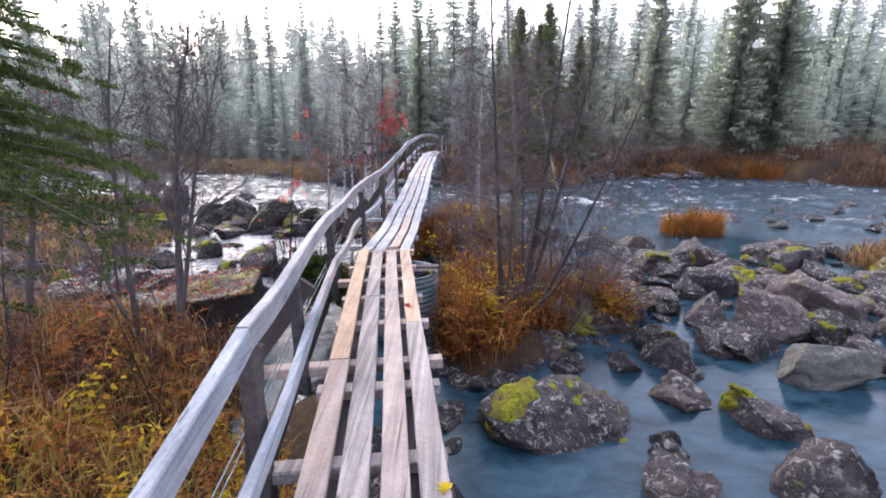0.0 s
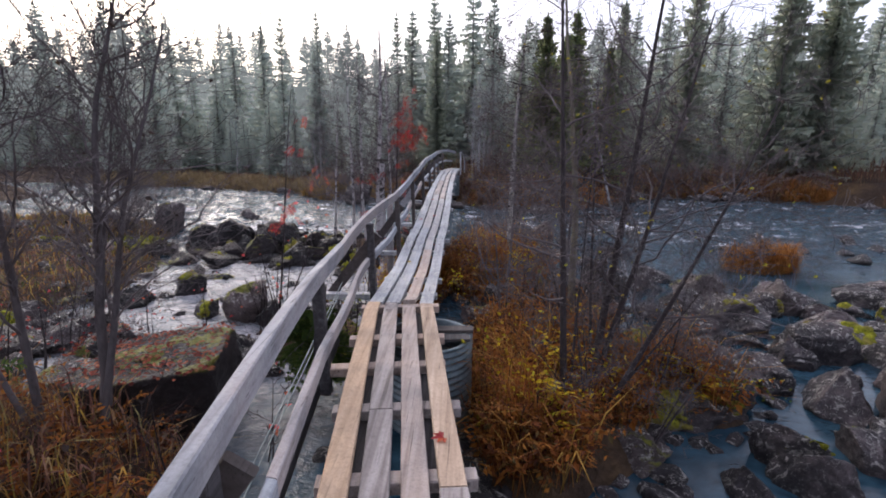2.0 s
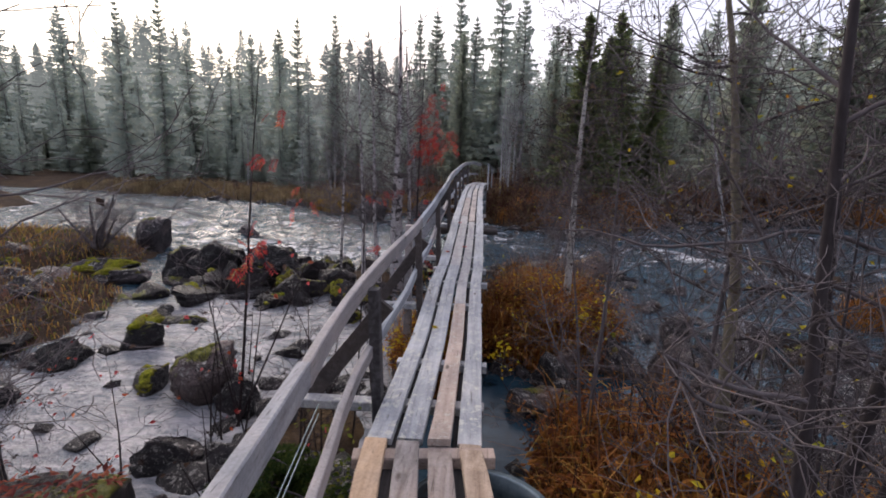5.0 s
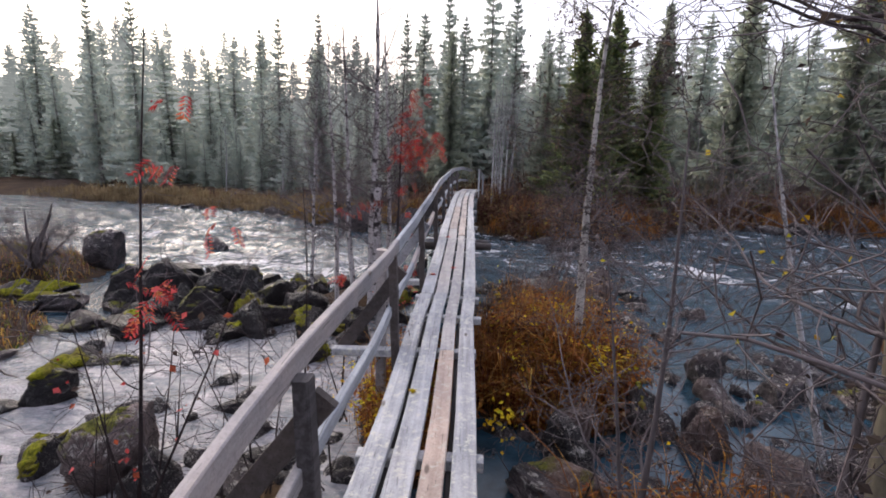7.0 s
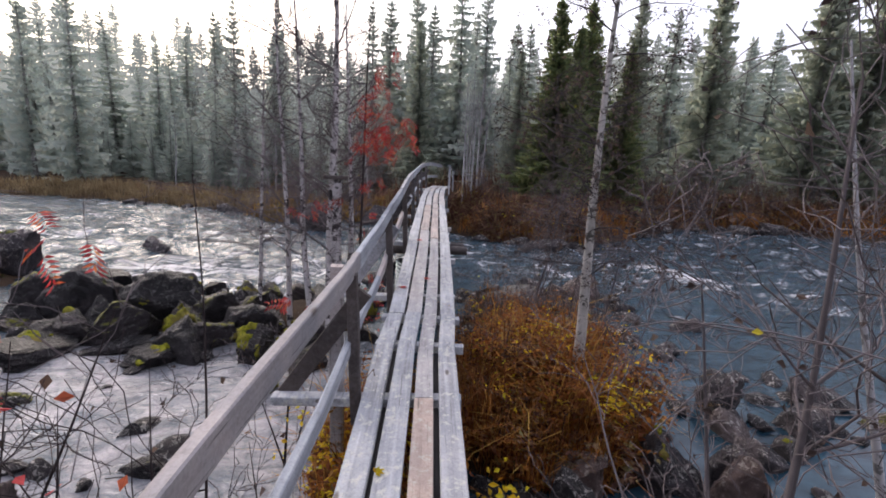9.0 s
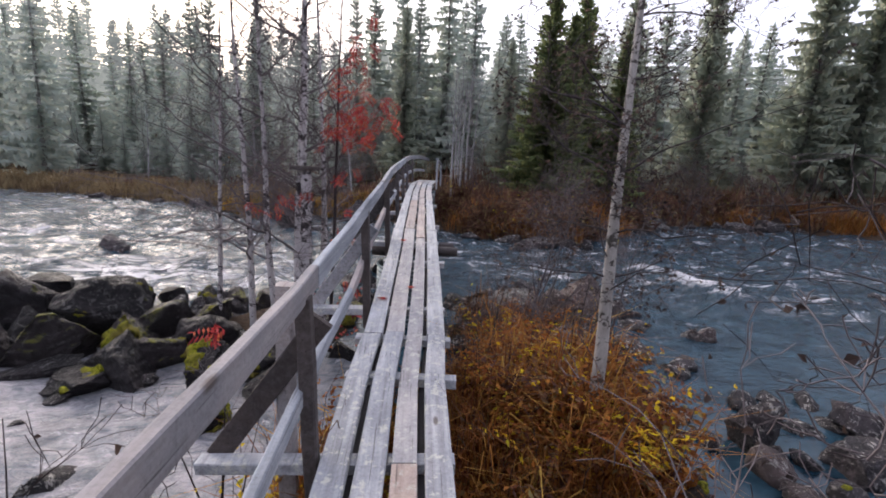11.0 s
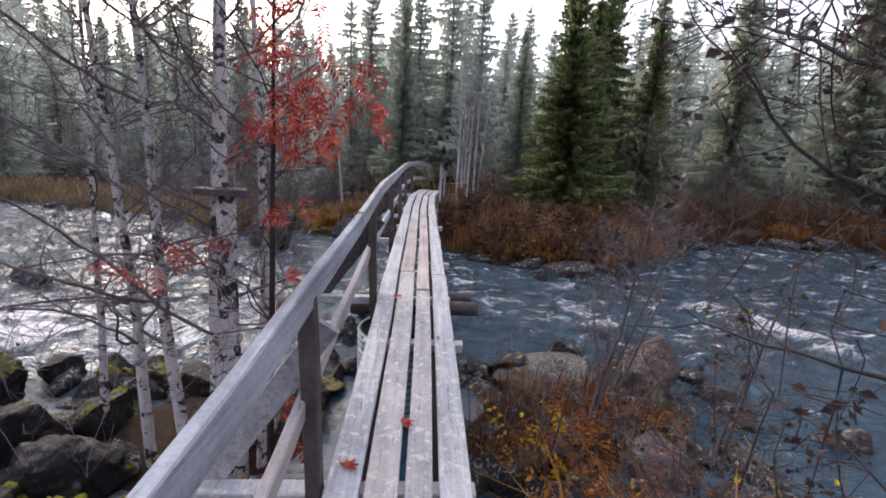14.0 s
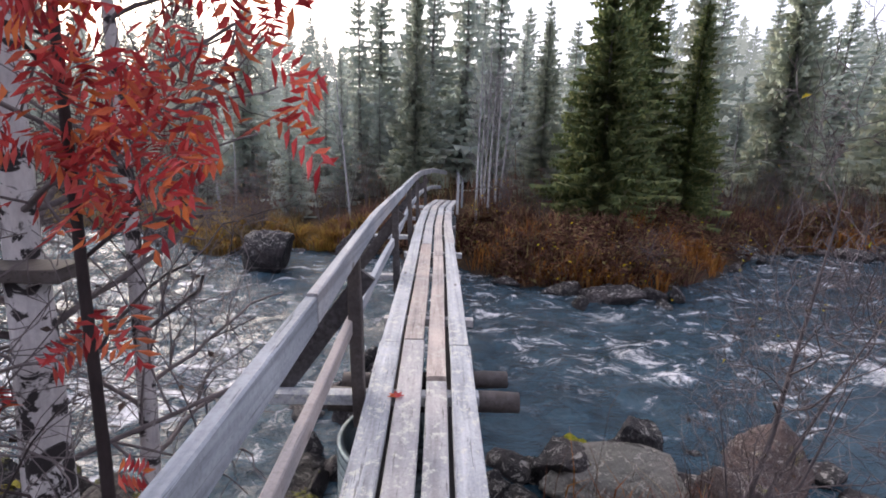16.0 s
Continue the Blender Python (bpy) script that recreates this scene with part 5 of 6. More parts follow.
for k, (x, y, h) in enumerate(((1.05, 5.7, 1.5), (1.7, 6.9, 1.6), (1.3, 7.7, 1.5), (2.1, 7.2, 1.2), (0.2, 8.3, 1.1), (1.15, 6.75, 1.7), (0.25, 12.6, 1.3), (1.0, 11.7, 1.3), (1.9, 6.4, 1.5), (1.5, 5.6, 1.2), (-3.7, 6.7, 1.3), (-4.6, 6.1, 1.6), (-5.2, 7.2, 1.4), (-4.0, 4.0, 1.5), (-6.0, 8.4, 1.3))):
    bare_tree("willow_shrub", x, y, max(land(x, y), WATER), [((rnd(-0.4, 0.4), rnd(-0.3, 0.3), 1), h, 0.014), ((rnd(-0.6, 0.6), rnd(-0.5, 0.5), 1), h * 0.8, 0.011), ((rnd(-0.8, 0.8), rnd(-0.6, 0.6), 0.9), h * 0.8, 0.010)], M_BARK_DARK, "leafless brown twiggy shrub in the thicket", "shrub", M_DRY, 60, 0.025, 200 + k, 3, (4, 6), 0.65, 0.45, "thicket shrubs", M_BARK)
for k, (x, y, h) in enumerate(((-1.75, 7.4, 1.2), (-2.1, 8.5, 1.4), (-2.9, 8.0, 1.5), (-2.6, 7.2, 1.0), (-3.3, 9.3, 1.0), (-1.6, 8.8, 1.1), (-1.68, 8.0, 2.6), (-2.75, 8.0, 1.9), (-3.05, 8.0, 1.3), (-2.05, 7.8, 1.2), (-3.5, 7.4, 1.1), (-2.4, 8.9, 1.5), (-4.4, 5.6, 1.4), (-2.2, 4.6, 1.3), (-2.5, 3.6, 1.5), (-3.7, 3.4, 1.7), (-1.9, 5.4, 0.9))):
    bare_tree("rowan_shoot", x, y, max(land(x, y), WATER), [((rnd(-0.2, 0.2), rnd(-0.2, 0.2), 1), h, 0.010), ((rnd(-0.4, 0.4), rnd(-0.3, 0.3), 1), h * 0.7, 0.008)], M_ROWAN_BARK, "thin dark leafless shoot by the stream", "shrub", M_DRY if k % 2 else M_RED, 8, 0.05, 230 + k, 2, (4, 6), 0.6, 0.3, "shoots by the stream", M_ROWAN_BARK)
# birches on the rocks left of the second span
for x, y, dx, L, r, sd, dep in ((-2.05, 12.95, 0.02, 5.2, 0.085, 31, 2), (-1.85, 13.2, 0.03, 4.6, 0.05, 32, 2), (-2.4, 13.0, -0.06, 4.6, 0.05, 33, 2), (-3.35, 13.5, 0.07, 4.0, 0.036, 34, 2), (-2.75, 13.1, -0.02, 4.4, 0.045, 35, 3)):
    bare_tree("birch", x, y, -1.2, [((dx, 0.0, 1), L, r)], M_BIRCH, "leafless white birch with black-flecked bark", "birch", M_DRY, 60, 0.03, sd, 3, (20, 26), 0.75, 0.3, "birches by the bridge", None, 0.25, 0.85)
post_t = thing("board_post", (-2.03, 12.75, -1.2), "thick weathered birch stump post with a board nailed on top", "post")
B = Builder()
B.tube([Vector((-2.0 + 0.01 * math.sin(i), 12.9, -1.3 + 2.25 * i / 8)) for i in range(9)], [0.085 - 0.003 * i for i in range(9)], 14, True)
mesh_part("stump", B.mesh("stump", M_BIRCH, True), post_t)
bm_part("board", beam((-2.16, 12.86, 0.99), (-1.84, 12.9, 0.985), 0.16, 0.045), M_POST, post_t, "grey weathered board")
# rowans with red leaves
t = bare_tree("rowan", -1.69, 12.75, -1.15, [((0.05, -0.05, 1), 4.2, 0.026)], M_ROWAN_BARK, "slender dark-stemmed rowan with red autumn leaves", "rowan", None, 0, 0.03, 41, 2, (9, 12), 0.7, 0.12, "", M_ROWAN_BARK)
rowan_sprays(t, [(-1.62, 12.6, 1.42, 0.10, 15), (-1.45, 12.5, 1.55, 0.11, 21), (-1.3, 12.45, 1.65, 0.11, 21), (-1.12, 12.4, 1.6, 0.08, 10), (-0.98, 12.35, 1.52, 0.05, 4), (-1.45, 12.5, 1.85, 0.12, 17), (-1.28, 12.45, 2.05, 0.10, 12), (-1.3, 12.5, 2.3, 0.08, 7), (-1.33, 12.45, 1.35, 0.09, 9), (-2.4, 12.4, 0.57, 0.07, 6), (-2.2, 12.45, 0.66, 0.06, 4), (-1.98, 12.5, 0.72, 0.06, 4), (-1.48, 12.5, 0.95, 0.08, 4), (-1.5, 12.6, 0.35, 0.12, 5), (-1.45, 12.4, -0.3, 0.1, 4)], 42)
t = bare_tree("rowan", -2.72, 8.0, -1.1, [((0.14, 0.0, 1), 3.3, 0.016), ((0.45, 0.2, 1), 2.0, 0.012), ((-0.15, 0.0, 1), 1.7, 0.01)], M_ROWAN_BARK, "rowan sapling with a few hanging red leaves", "rowan", None, 0, 0.03, 43, 2, (3, 5), 0.6, 0.12)
rowan_sprays(t, [(-2.3, 8.0, 1.3, 0.08, 3), (-2.2, 8.05, 0.95, 0.1, 4), (-2.5, 8.0, 0.6, 0.12, 6), (-2.3, 8.1, 1.75, 0.06, 2), (-2.7, 8.2, 0.3, 0.12, 6)], 44)
t = bare_tree("rowan", -1.75, 9.6, -1.15, [((0.05, 0.1, 1), 1.2, 0.012), ((0.3, 0.1, 1), 1.0, 0.009), ((-0.3, 0.0, 1), 1.1, 0.009)], M_ROWAN_BARK, "leafless dark rowan sapling by the rail", "rowan", None, 0, 0.03, 45, 2, (3, 5), 0.6, 0.12)
rowan_sprays(t, [(-1.74, 9.72, 0.3, 0.04, 3)], 46)
bare_tree("dead_snag", -9.3, 14.3, -0.95, [((0.3, -0.1, 1), 1.5, 0.07), ((0.9, -0.3, 0.5), 1.4, 0.05), ((-0.6, -0.3, 0.6), 1.3, 0.05), ((0.5, -0.6, 0.4), 1.3, 0.04), ((-0.2, 0.1, 1), 1.2, 0.05), ((0.8, 0.2, 0.9), 1.2, 0.035)], M_BARK, "grey dead snag with twisted bare roots", "dead tree", None, 0, 0.03, 63, 3, (12, 15), 0.85, 0.9, "", None, 0.05, 1.5)
# young spruce by the start of the bridge, its boughs hanging into view
def needle_bough(C, B, rs, p, d, L):
    pts = [p + d * L * i / 6 + Vector((0, 0, -0.25 * L * (i / 6) ** 2)) for i in range(7)]
    B.tube(pts, [0.009 * (1 - 0.13 * i) for i in range(7)], 5)
    for i in range(1, 7):
        for sg in (-1, 1):
            s = Vector((-d.y, d.x, 0)).normalized() * sg
            e = (s + d * 0.8 + Vector((0, 0, -0.35))).normalized()
            ln = L * 0.42 * (1.1 - i / 8)
            for j in range(34):
                c = pts[i] + e * ln * j / 34
                for g in (-1, 1):
                    nd = (e * 0.6 + e.orthogonal() * rs.gauss(0, 0.7) + e.cross(e.orthogonal()) * g * 0.8).normalized()
                    C.leaf(c, nd, e, rs.uniform(0.022, 0.036), 0.010)


def young_spruce(x, y, z, H, reach, seed, start=0.35):
    rs = random.Random(seed)
    t = thing("spruce", (x, y, z), "young green spruce close beside the bridge", "spruce tree")
    B, C = Builder(), Builder()
    B.tube([Vector((x, y, z + H * i / 6)) for i in range(7)], [0.05 * (1 - 0.13 * i) for i in range(7)], 8)
    n = int(H / 0.11)
    for i in range(n):
        zz = z + start + (H - start - 0.05) * i / n
        for b in range(7):
            an = rs.uniform(0, 6.283)
            needle_bough(C, B, rs, Vector((x, y, zz)), Vector((math.cos(an), math.sin(an), rs.uniform(-0.1, 0.15))).normalized(), reach * (1 - 0.75 * i / n) * rs.uniform(0.7, 1.1))
    mesh_part("trunk", B.mesh("trunk", M_TWIG, True), t)
    mesh_part("crown", C.mesh("crown", M_NEEDLE_NEAR), t)


young_spruce(-2.95, 2.5, -0.7, 4.2, 1.3, 51, 1.85)
young_spruce(-1.72, 6.4, -1.2, 1.0, 0.62, 52)
young_spruce(-1.75, 1.7, -0.8, 0.5, 0.35, 53)

# white-stemmed birch clump on the far bank beside the bridge's end, and scattered pale stems
for k, (x, y) in enumerate(((0.45, 24.0), (0.65, 24.2), (0.85, 24.1), (1.05, 24.3), (0.7, 24.5), (1.2, 24.8))):
    bare_tree("birch", x, y, land(x, y), [((rnd(-0.06, 0.06), 0, 1), rnd(4.0, 5.2), 0.045)], M_BIRCH_FAR, "pale birch stem in a clump at the bridge's end", "birch", None, 0, 0.03, 70 + k, 2, (8, 10), 0.6, 0.10, "birch clump on the far bank", M_TWIG_FAR)
for k in range(11):
    x = rnd(-16, 14)
    y = smooth_interp(x, SHORE_X, SHORE_Y) + rnd(2, 7)
    bare_tree("birch", x, y, land(x, y), [((rnd(-0.1, 0.1), 0, 1), rnd(3.0, 6.0), 0.04)], M_BIRCH_FAR, "leafless pale birch at the edge of the woods", "birch", None, 0, 0.03, 90 + k, 2, (9, 13), 0.6, 0.14, "birches at the wood's edge", M_TWIG_FAR)


for k in range(30):
    x = rnd(-8, 18)
    y = smooth_interp(x, SHORE_X, SHORE_Y) + rnd(0.5, 4.0)
    h = rnd(1.0, 2.4)
    bare_tree("bank_shrub", x, y, land(x, y), [((rnd(-0.4, 0.4), rnd(-0.3, 0.3), 1), h, 0.022), ((rnd(-0.7, 0.7), rnd(-0.3, 0.3), 1), h * 0.8, 0.018), ((rnd(-0.7, 0.7), rnd(-0.3, 0.3), 1), h * 0.7, 0.016)], M_TWIG, "leafless dark twiggy shrub on the far bank", "shrub", M_HEATH if k % 3 else M_YELLOW, 120 if k % 3 else 25, 0.06, 260 + k, 3, (7, 9), 0.65, 0.35, "far bank shrubs", M_TWIG)

# ---- undergrowth ----
def blades(name, spots, material, label, category, lo, hi, width, seed, droop=0.6):
    """spots: x, y, radius x, radius y, count. Bent blades that root in the ground."""
    rs = random.Random(seed)
    B = Builder()
    for cx, cy, rx, ry, cnt in spots:
        for _ in range(cnt):
            a, r = rs.uniform(0, 6.283), math.sqrt(rs.random())
            x, y = cx + rx * r * math.cos(a), cy + ry * r * math.sin(a)
            z = land(x, y)
            if z < WATER - 0.02:
                continue
            h = rs.uniform(lo, hi) * (1.1 - 0.3 * r) * max(0.35, 0.95 + 1.1 * noise.noise((x * 2.3, y * 2.3, seed)))
            an = rs.uniform(0, 6.283)
            d = Vector((math.cos(an), math.sin(an), 0)) * h * droop * rs.uniform(0.3, 1.2)
            s = Vector((-math.sin(an), math.cos(an), 0)) * width * rs.uniform(0.6, 1.4)
            p = Vector((x, y, z - 0.03))
            m1 = p + d * 0.35 + Vector((0, 0, h * 0.65))
            e = p + d + Vector((0, 0, h * rs.uniform(0.55, 1.0)))
            i = len(B.v)
            B.v += [p - s * 0.6, p + s * 0.6, m1 + s, m1 - s, e]
            B.f += [(i, i + 1, i + 2, i + 3), (i + 3, i + 2, i + 4)]
    ob = new(name, B.mesh(name, material))
    return tagged(ob, label, category, kind="stuff")


def fronds(name, spots, material, label, category, lo, hi, seed, leaflet=0.05):
    """Feathery fronds: a bent rib with leaflets on both sides."""
    rs = random.Random(seed)
    B = Builder()
    for cx, cy, rx, ry, cnt in spots:
        for _ in range(cnt):
            a, r = rs.uniform(0, 6.283), math.sqrt(rs.random())
            x, y = cx + rx * r * math.cos(a), cy + ry * r * math.sin(a)
            z = land(x, y)
            if z < WATER:
                continue
            h = rs.uniform(lo, hi) * (1.1 - 0.25 * r) * max(0.35, 0.95 + 1.2 * noise.noise((x * 1.9, y * 1.9, seed)))
            an = rs.uniform(0, 6.283)
            d = Vector((math.cos(an), math.sin(an), 0))
            s = Vector((-d.y, d.x, 0))
            n = 8
            for i in range(2, n + 1):
                q = i / n
                c = Vector((x, y, z)) + d * h * 0.55 * q * q + Vector((0, 0, h * (q - 0.35 * q * q)))
                ln = leaflet * (1.5 - q) * rs.uniform(0.7, 1.4)
                for sg in (-1, 1):
                    al = (s * sg + d * 0.3 + Vector((0, 0, rs.uniform(-0.6, 0.2)))).normalized()
                    B.leaf(c, al, (d + Vector((0, 0, 0.4))).normalized(), ln, ln * 0.5)
    ob = new(name, B.mesh(name, material))
    return tagged(ob, label, category, kind="stuff")


def litter(name, spots, material, label, category, size, seed):
    """Small leaves scattered in clumps: x, y, z, spread, height spread, count."""
    rs = random.Random(seed)
    B = Builder()
    for x, y, z, sp, sh, cnt in spots:
        for _ in range(cnt):
            p = Vector((x + rs.gauss(0, sp), y + rs.gauss(0, sp), 0))
            p.z = max(z + rs.gauss(0, sh), land(p.x, p.y) + 0.02)
            al = Vector((rs.gauss(0, 1), rs.gauss(0, 1), rs.gauss(0, 0.5))).normalized()
            B.leaf(p, al, al.orthogonal().normalized(), size * rs.uniform(0.6, 1.3), size * 0.6)
    ob = new(name, B.mesh(name, material))
    return tagged(ob, label, category, kind="stuff")


CLUMP_R = [(0.45, 5.6, 0.5, 0.7), (0.55, 6.7, 0.75, 1.5), (1.1, 7.0, 0.9, 1.4), (2.2, 6.6, 0.7, 0.6)]
SHELF = [(0.6, 13.8, 1.1, 0.9), (1.5, 14.1, 1.0, 0.8)]
CLUMP_M = [(0.45, 10.9, 1.1, 1.3), (-1.1, 9.9, 0.6, 1.2), (0.2, 10.2, 0.8, 0.8)]
FLATS_L = [(-8.6, 10.0, 2.2, 3.0), (-11.5, 14.3, 3.0, 2.2), (-9.0, 4.5, 3.5, 3.0)]
BANK_L = [(-2.6, 1.6, 1.7, 2.6), (-3.6, 4.2, 1.7, 1.6), (-6.5, 3.0, 3.0, 3.5)]
fronds("ferns", [(*c, n) for c, n in zip(CLUMP_R + CLUMP_M, (210, 330, 330, 130, 520, 210, 230))], M_FERN, "withered rust and amber ferns beside the deck", "ferns", 0.3, 0.75, 101, 0.085)
blades("dry_grass", [(*c, n) for c, n in zip(CLUMP_R + CLUMP_M + [(0.4, 13.5, 0.9, 0.7)], (900, 1500, 1500, 600, 3200, 1200, 1500, 250))], M_FERN, "tangle of dry rust-brown stems", "undergrowth", 0.25, 0.6, 0.004, 102)
fronds("islet_brown_ferns", [(0.7, 10.7, 0.8, 1.0, 160), (0.3, 11.6, 0.8, 0.6, 90)], M_HEATH, "dark red-brown withered ferns on the islet", "ferns", 0.35, 0.8, 124, 0.09)
blades("amber_strands", [(*c, n) for c, n in zip(CLUMP_R + CLUMP_M, (350, 600, 600, 250, 1400, 550, 650))], M_STRAND, "long drooping amber and rust grass strands", "grass", 0.35, 0.8, 0.0045, 127, 1.0)
blades("dead_stalks", [(*c, n) for c, n in zip(CLUMP_R + CLUMP_M + SHELF, (30, 70, 70, 25, 130, 40, 50, 60, 60))], M_DRY, "thin dark dead stalks standing out of the ferns", "stalks", 0.5, 1.15, 0.003, 123, 0.5)
blades("shelf_grass", [(*c, n) for c, n in zip(SHELF, (600, 450))], M_HEATH, "withered brown grass on the rocky shelf", "grass", 0.12, 0.4, 0.004, 120, 0.9)
blades("shelf_moss", [(0.6, 14.6, 0.5, 0.3, 900), (1.7, 13.4, 0.5, 0.3, 900), (2.0, 14.2, 0.3, 0.2, 400)], M_GREEN, "yellow-green moss and grass on the shelf", "moss", 0.05, 0.2, 0.006, 121, 0.9)
fronds("shelf_ferns", [(0.5, 13.0, 0.6, 0.4, 130), (1.4, 13.6, 0.8, 0.5, 140)], M_FERN, "rust ferns on the rocky shelf", "ferns", 0.2, 0.45, 122, 0.06)
blades("bank_grass", [(*c, n) for c, n in zip(BANK_L, (6500, 1400, 3000))], M_GRASS, "tall straw-yellow autumn grass on the bank", "grass", 0.2, 0.5, 0.005, 103, 0.9)
blades("bank_heath", [(-3.6, 4.4, 1.6, 1.5, 2600), (-6.5, 4.5, 2.6, 2.4, 2500)], M_HEATH, "brown heath and dead stalks among the alders", "heath", 0.2, 0.6, 0.005, 128, 0.8)
fronds("bank_ferns", [(*c, n) for c, n in zip(BANK_L, (300, 300, 200))], M_FERN, "withered amber ferns on the bank", "ferns", 0.3, 0.6, 104, 0.08)
RIGHT_FLATS = [(9.5, 5.5, 2.6, 1.7), (10.5, 9.0, 2.6, 1.9), (9.0, -3.0, 4.4, 3.4), (0.0, -4.0, 3.2, 2.6), (-14, 8, 4.5, 7)]
blades("heath_flats", [(*c, n) for c, n in zip(RIGHT_FLATS, (4500, 4500, 4000, 3000, 6000))], M_HEATH, "low russet heath on the stony flats", "heath", 0.12, 0.45, 0.009, 118, 0.9)
blades("sedge_flats", [(*c, n) for c, n in zip(RIGHT_FLATS, (2500, 2500, 2500, 2000, 4000))], M_GRASS, "amber grass among the heath", "grass", 0.15, 0.4, 0.008, 119, 0.9)
for k in range(26):
    x, y = rnd(7.5, 12.5), rnd(4.2, 10.5)
    s_ = rnd(0.2, 0.5)
    rock(x, y, s_ * 1.2, s_, s_ * 0.7, None, None, MOSSY if k % 2 else "dark grey river boulder blotched with pale lichen")
blades("flat_heath", [(*c, n) for c, n in zip(FLATS_L, (3500, 2500, 3000))], M_HEATH, "low brown heath between the stones of the flats", "heath", 0.08, 0.3, 0.008, 125, 1.0)
blades("flat_grass", [(*c, n) for c, n in zip(FLATS_L, (1200, 1800, 2500))], M_GRASS, "low amber grass on the stony flats", "grass", 0.1, 0.35, 0.008, 113, 0.9)
blades("flat_moss", [(*c, n) for c, n in zip(FLATS_L, (1500, 2500, 2500))], M_GREEN, "short yellow-green moss and sprigs on the stony flats", "moss", 0.05, 0.16, 0.010, 114, 1.0)
fronds("yellow_ferns", [(0.2, 6.0, 0.25, 0.3, 22), (0.5, 5.5, 0.3, 0.35, 40), (0.95, 6.2, 0.4, 0.4, 30), (-0.22, 8.95, 0.12, 0.2, 12), (0.5, 10.9, 0.9, 1.0, 30), (-1.2, 9.5, 0.4, 0.6, 40), (0.9, 10.4, 0.5, 0.4, 26), (2.3, 6.4, 0.5, 0.3, 26), (0.6, 13.0, 0.7, 0.4, 22), (-2.2, 2.6, 1.0, 1.4, 40)], M_YELLOW, "bright yellow fern fronds among the brown", "ferns", 0.35, 0.8, 115, 0.07)
litter("yellow_leaves", [(0.15, 6.1, -0.5, 0.15, 0.2, 40), (0.5, 5.6, -0.55, 0.2, 0.2, 50), (1.0, 6.2, -0.4, 0.3, 0.25, 40), (-0.25, 8.9, -0.7, 0.1, 0.15, 40), (0.6, 11.2, -0.5, 0.5, 0.15, 50), (-1.2, 9.4, -0.8, 0.2, 0.12, 40), (1.1, 10.6, -0.7, 0.3, 0.12, 30)], M_YELLOW, "bright yellow birch and willow leaves", "leaves", 0.055, 105)
blades("sedge_tussock", [(6.3, 12.1, 0.9, 0.5, 2600), (7.2, 12.0, 0.5, 0.4, 900)], M_SEDGE, "rust-orange sedge tussock in the stream", "sedge", 0.3, 0.65, 0.006, 106)
blades("shore_meadow", [(-5.6, 24.7, 2.2, 1.4, 9000), (-3.6, 25.0, 1.2, 0.9, 3000)], M_GRASS, "golden-brown sedge meadow on the low far shore", "sedge", 0.25, 0.55, 0.012, 126, 0.8)
blades("shore_grass", [(-9, 27, 4, 1.5, 5000), (-15, 29, 5, 1.6, 4000), (-5.6, 24.4, 1.8, 1.2, 5000), (-20, 30.5, 5, 1.6, 3000)], M_SHORE, "straw-coloured grass along the far shore", "grass", 0.25, 0.6, 0.012, 107)
blades("heath", [(3.0, 21.9, 2.4, 1.2, 6000), (0.9, 24, 1.2, 1.2, 1800), (8, 26.5, 4, 1.6, 5000), (15, 26.5, 5, 1.8, 5000), (-2.2, 25.5, 1.8, 1.6, 2600), (-9, 30, 6, 2, 900), (22, 22, 4, 2, 3000)], M_HEATH, "dark russet bilberry heath on the far bank", "heath", 0.15, 0.7, 0.012, 108, 1.0)
blades("shore_tufts", [(2.9, 20.9, 1.9, 0.6, 900), (1.2, 22.2, 1.0, 0.8, 500), (5.6, 22.8, 1.6, 0.7, 800), (14.0, 25.6, 3.0, 0.6, 1500), (16.5, 24.6, 1.2, 0.5, 900)], M_SEDGE, "orange sedge and fern tufts at the far waterline", "sedge", 0.25, 0.7, 0.010, 116, 0.9)
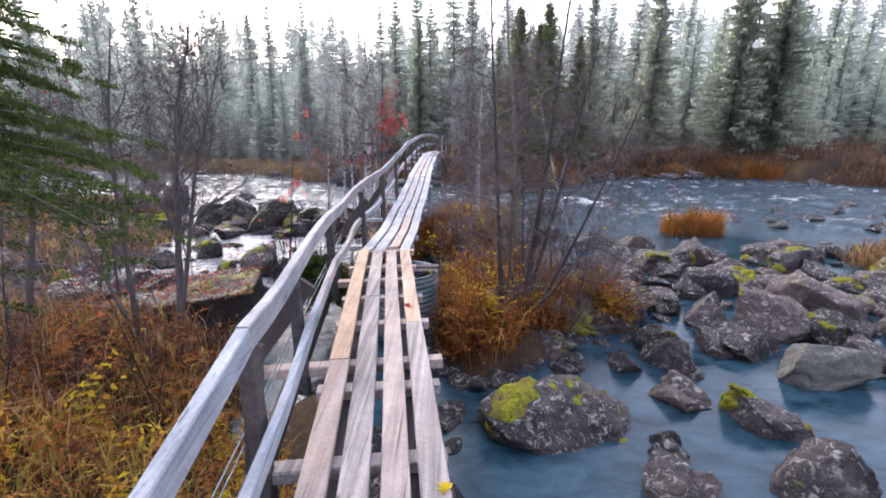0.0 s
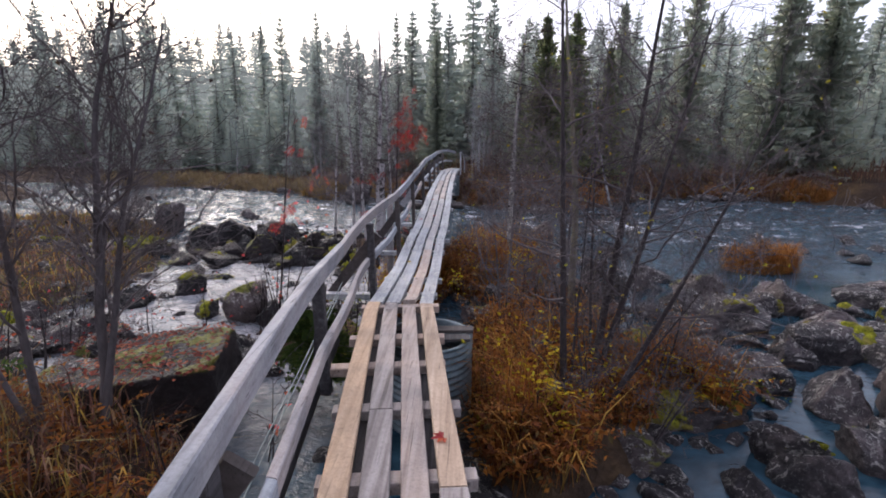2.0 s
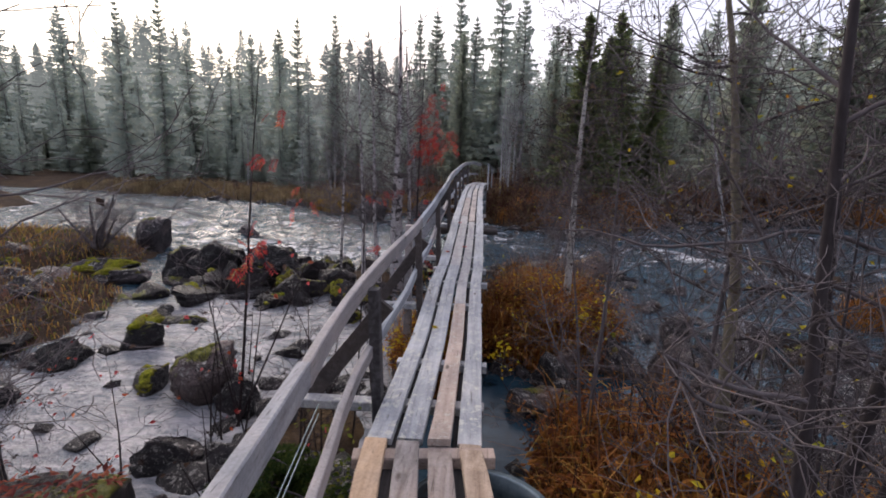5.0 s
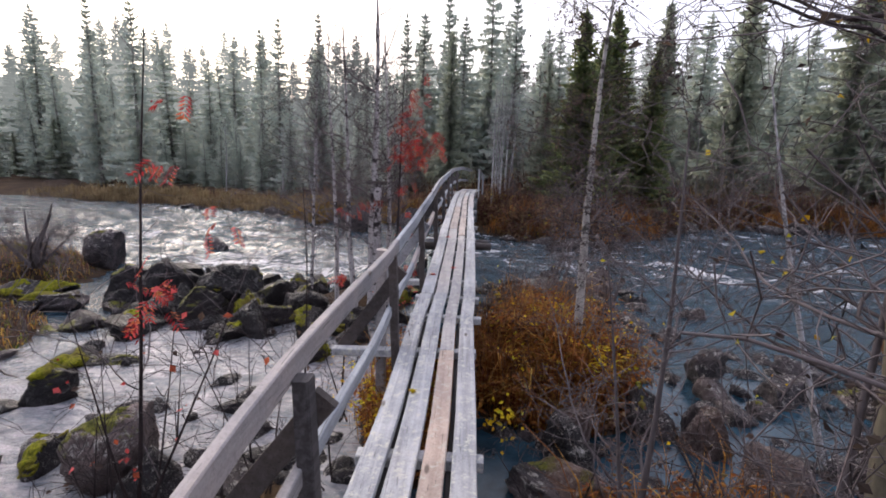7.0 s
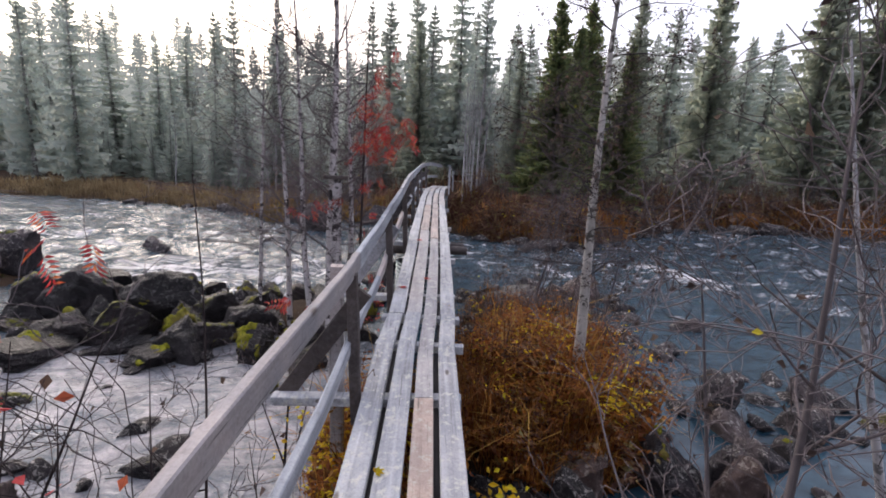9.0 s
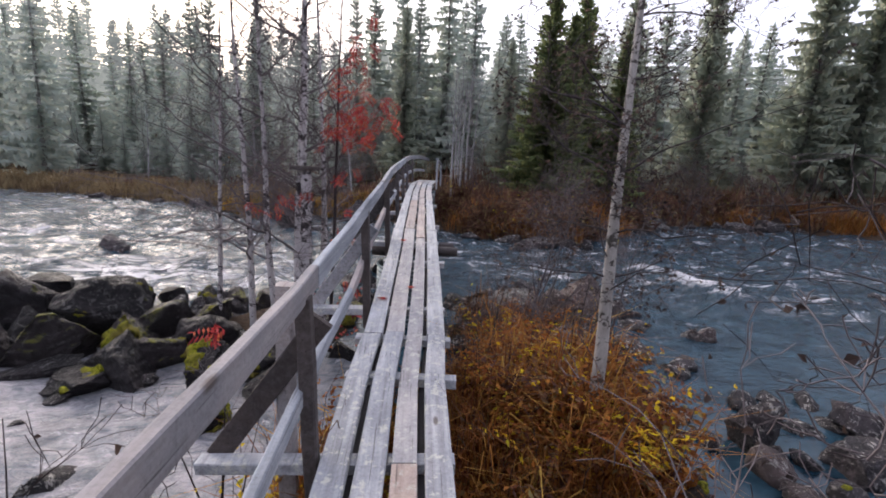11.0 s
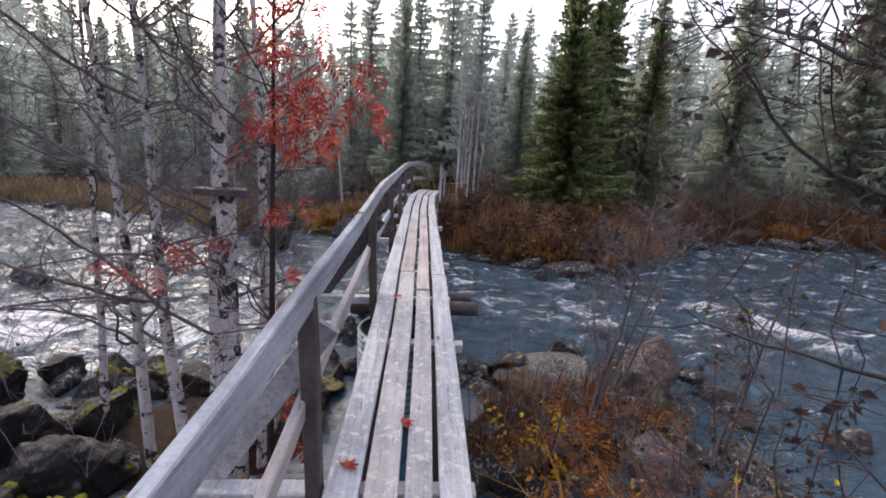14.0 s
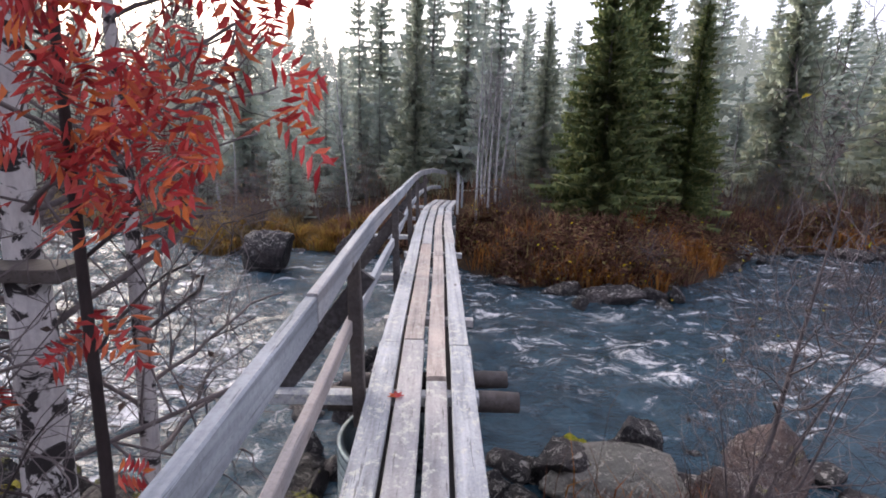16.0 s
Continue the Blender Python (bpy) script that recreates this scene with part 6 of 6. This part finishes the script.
litter("far_yellow_leaves", [(2.8, 21.3, -0.5, 1.0, 0.25, 60), (6.0, 23.6, -0.5, 1.3, 0.3, 50), (0.8, 23.8, -0.2, 0.6, 0.4, 30), (12, 26, -0.2, 2.5, 0.4, 40)], M_YELLOW, "last yellow leaves along the far bank", "leaves", 0.07, 117)
fronds("shore_bushes", [(2.6, 21.6, 2.2, 0.9, 500), (6, 24, 2.5, 1.0, 400), (13, 26, 4, 1.2, 400), (0.7, 23.7, 0.8, 0.8, 150)], M_HEATH, "low russet bushes at the water's edge", "bushes", 0.35, 1.1, 109, 0.13)
blades("far_thicket", [(5, 28.5, 8, 2.5, 1500), (19, 27.5, 8, 3, 1500)], M_HEATH, "bare brown twiggy thicket under the far spruces", "thicket", 0.5, 1.6, 0.010, 110, 0.8)
litter("fallen_red_leaves", [(-5.0, 7.0, -0.9, 0.8, 0.1, 120), (-1.5, 12.6, -0.85, 0.3, 0.15, 50)], M_RED, "fallen red rowan leaves on rock", "leaves", 0.05, 111)
litter("green_understory", [(-1.45, 6.6, -0.75, 0.2, 0.2, 500), (2.6, 6.2, -0.9, 0.2, 0.05, 60)], M_GREEN, "green bilberry sprigs under the rail", "undergrowth", 0.04, 112)


# single fallen leaves on the planks
def fallen_leaf(x, y, rz, size, material, label):
    B = Builder()
    for k in range(5):
        a = radians(rz + 40 * (k - 2))
        d = Vector((math.cos(a), math.sin(a), 0.12))
        B.leaf(Vector((x, y, deck_z(y) + 0.008)), d.normalized(), Vector((-d.y, d.x, 0)).normalized(), size * (1 - 0.12 * abs(k - 2)), size * 0.4)
    return tagged(new("fallen_leaf", B.mesh("fallen_leaf", material)), label, "leaf", "leaves on the deck")


for x, y, rz in ((-0.74, 12.05, 20), (-0.86, 14.0, 100), (-0.30, 4.0, 200), (-1.0, 11.7, 60)):
    fallen_leaf(x, y, rz, 0.075, M_RED, "red-orange leaf fallen on a grey plank")
for x, y, rz in ((0.02, 1.72, 140), (-0.95, 8.6, 30)):
    fallen_leaf(x, y, rz, 0.06, M_YELLOW, "yellow leaf fallen on the planks")
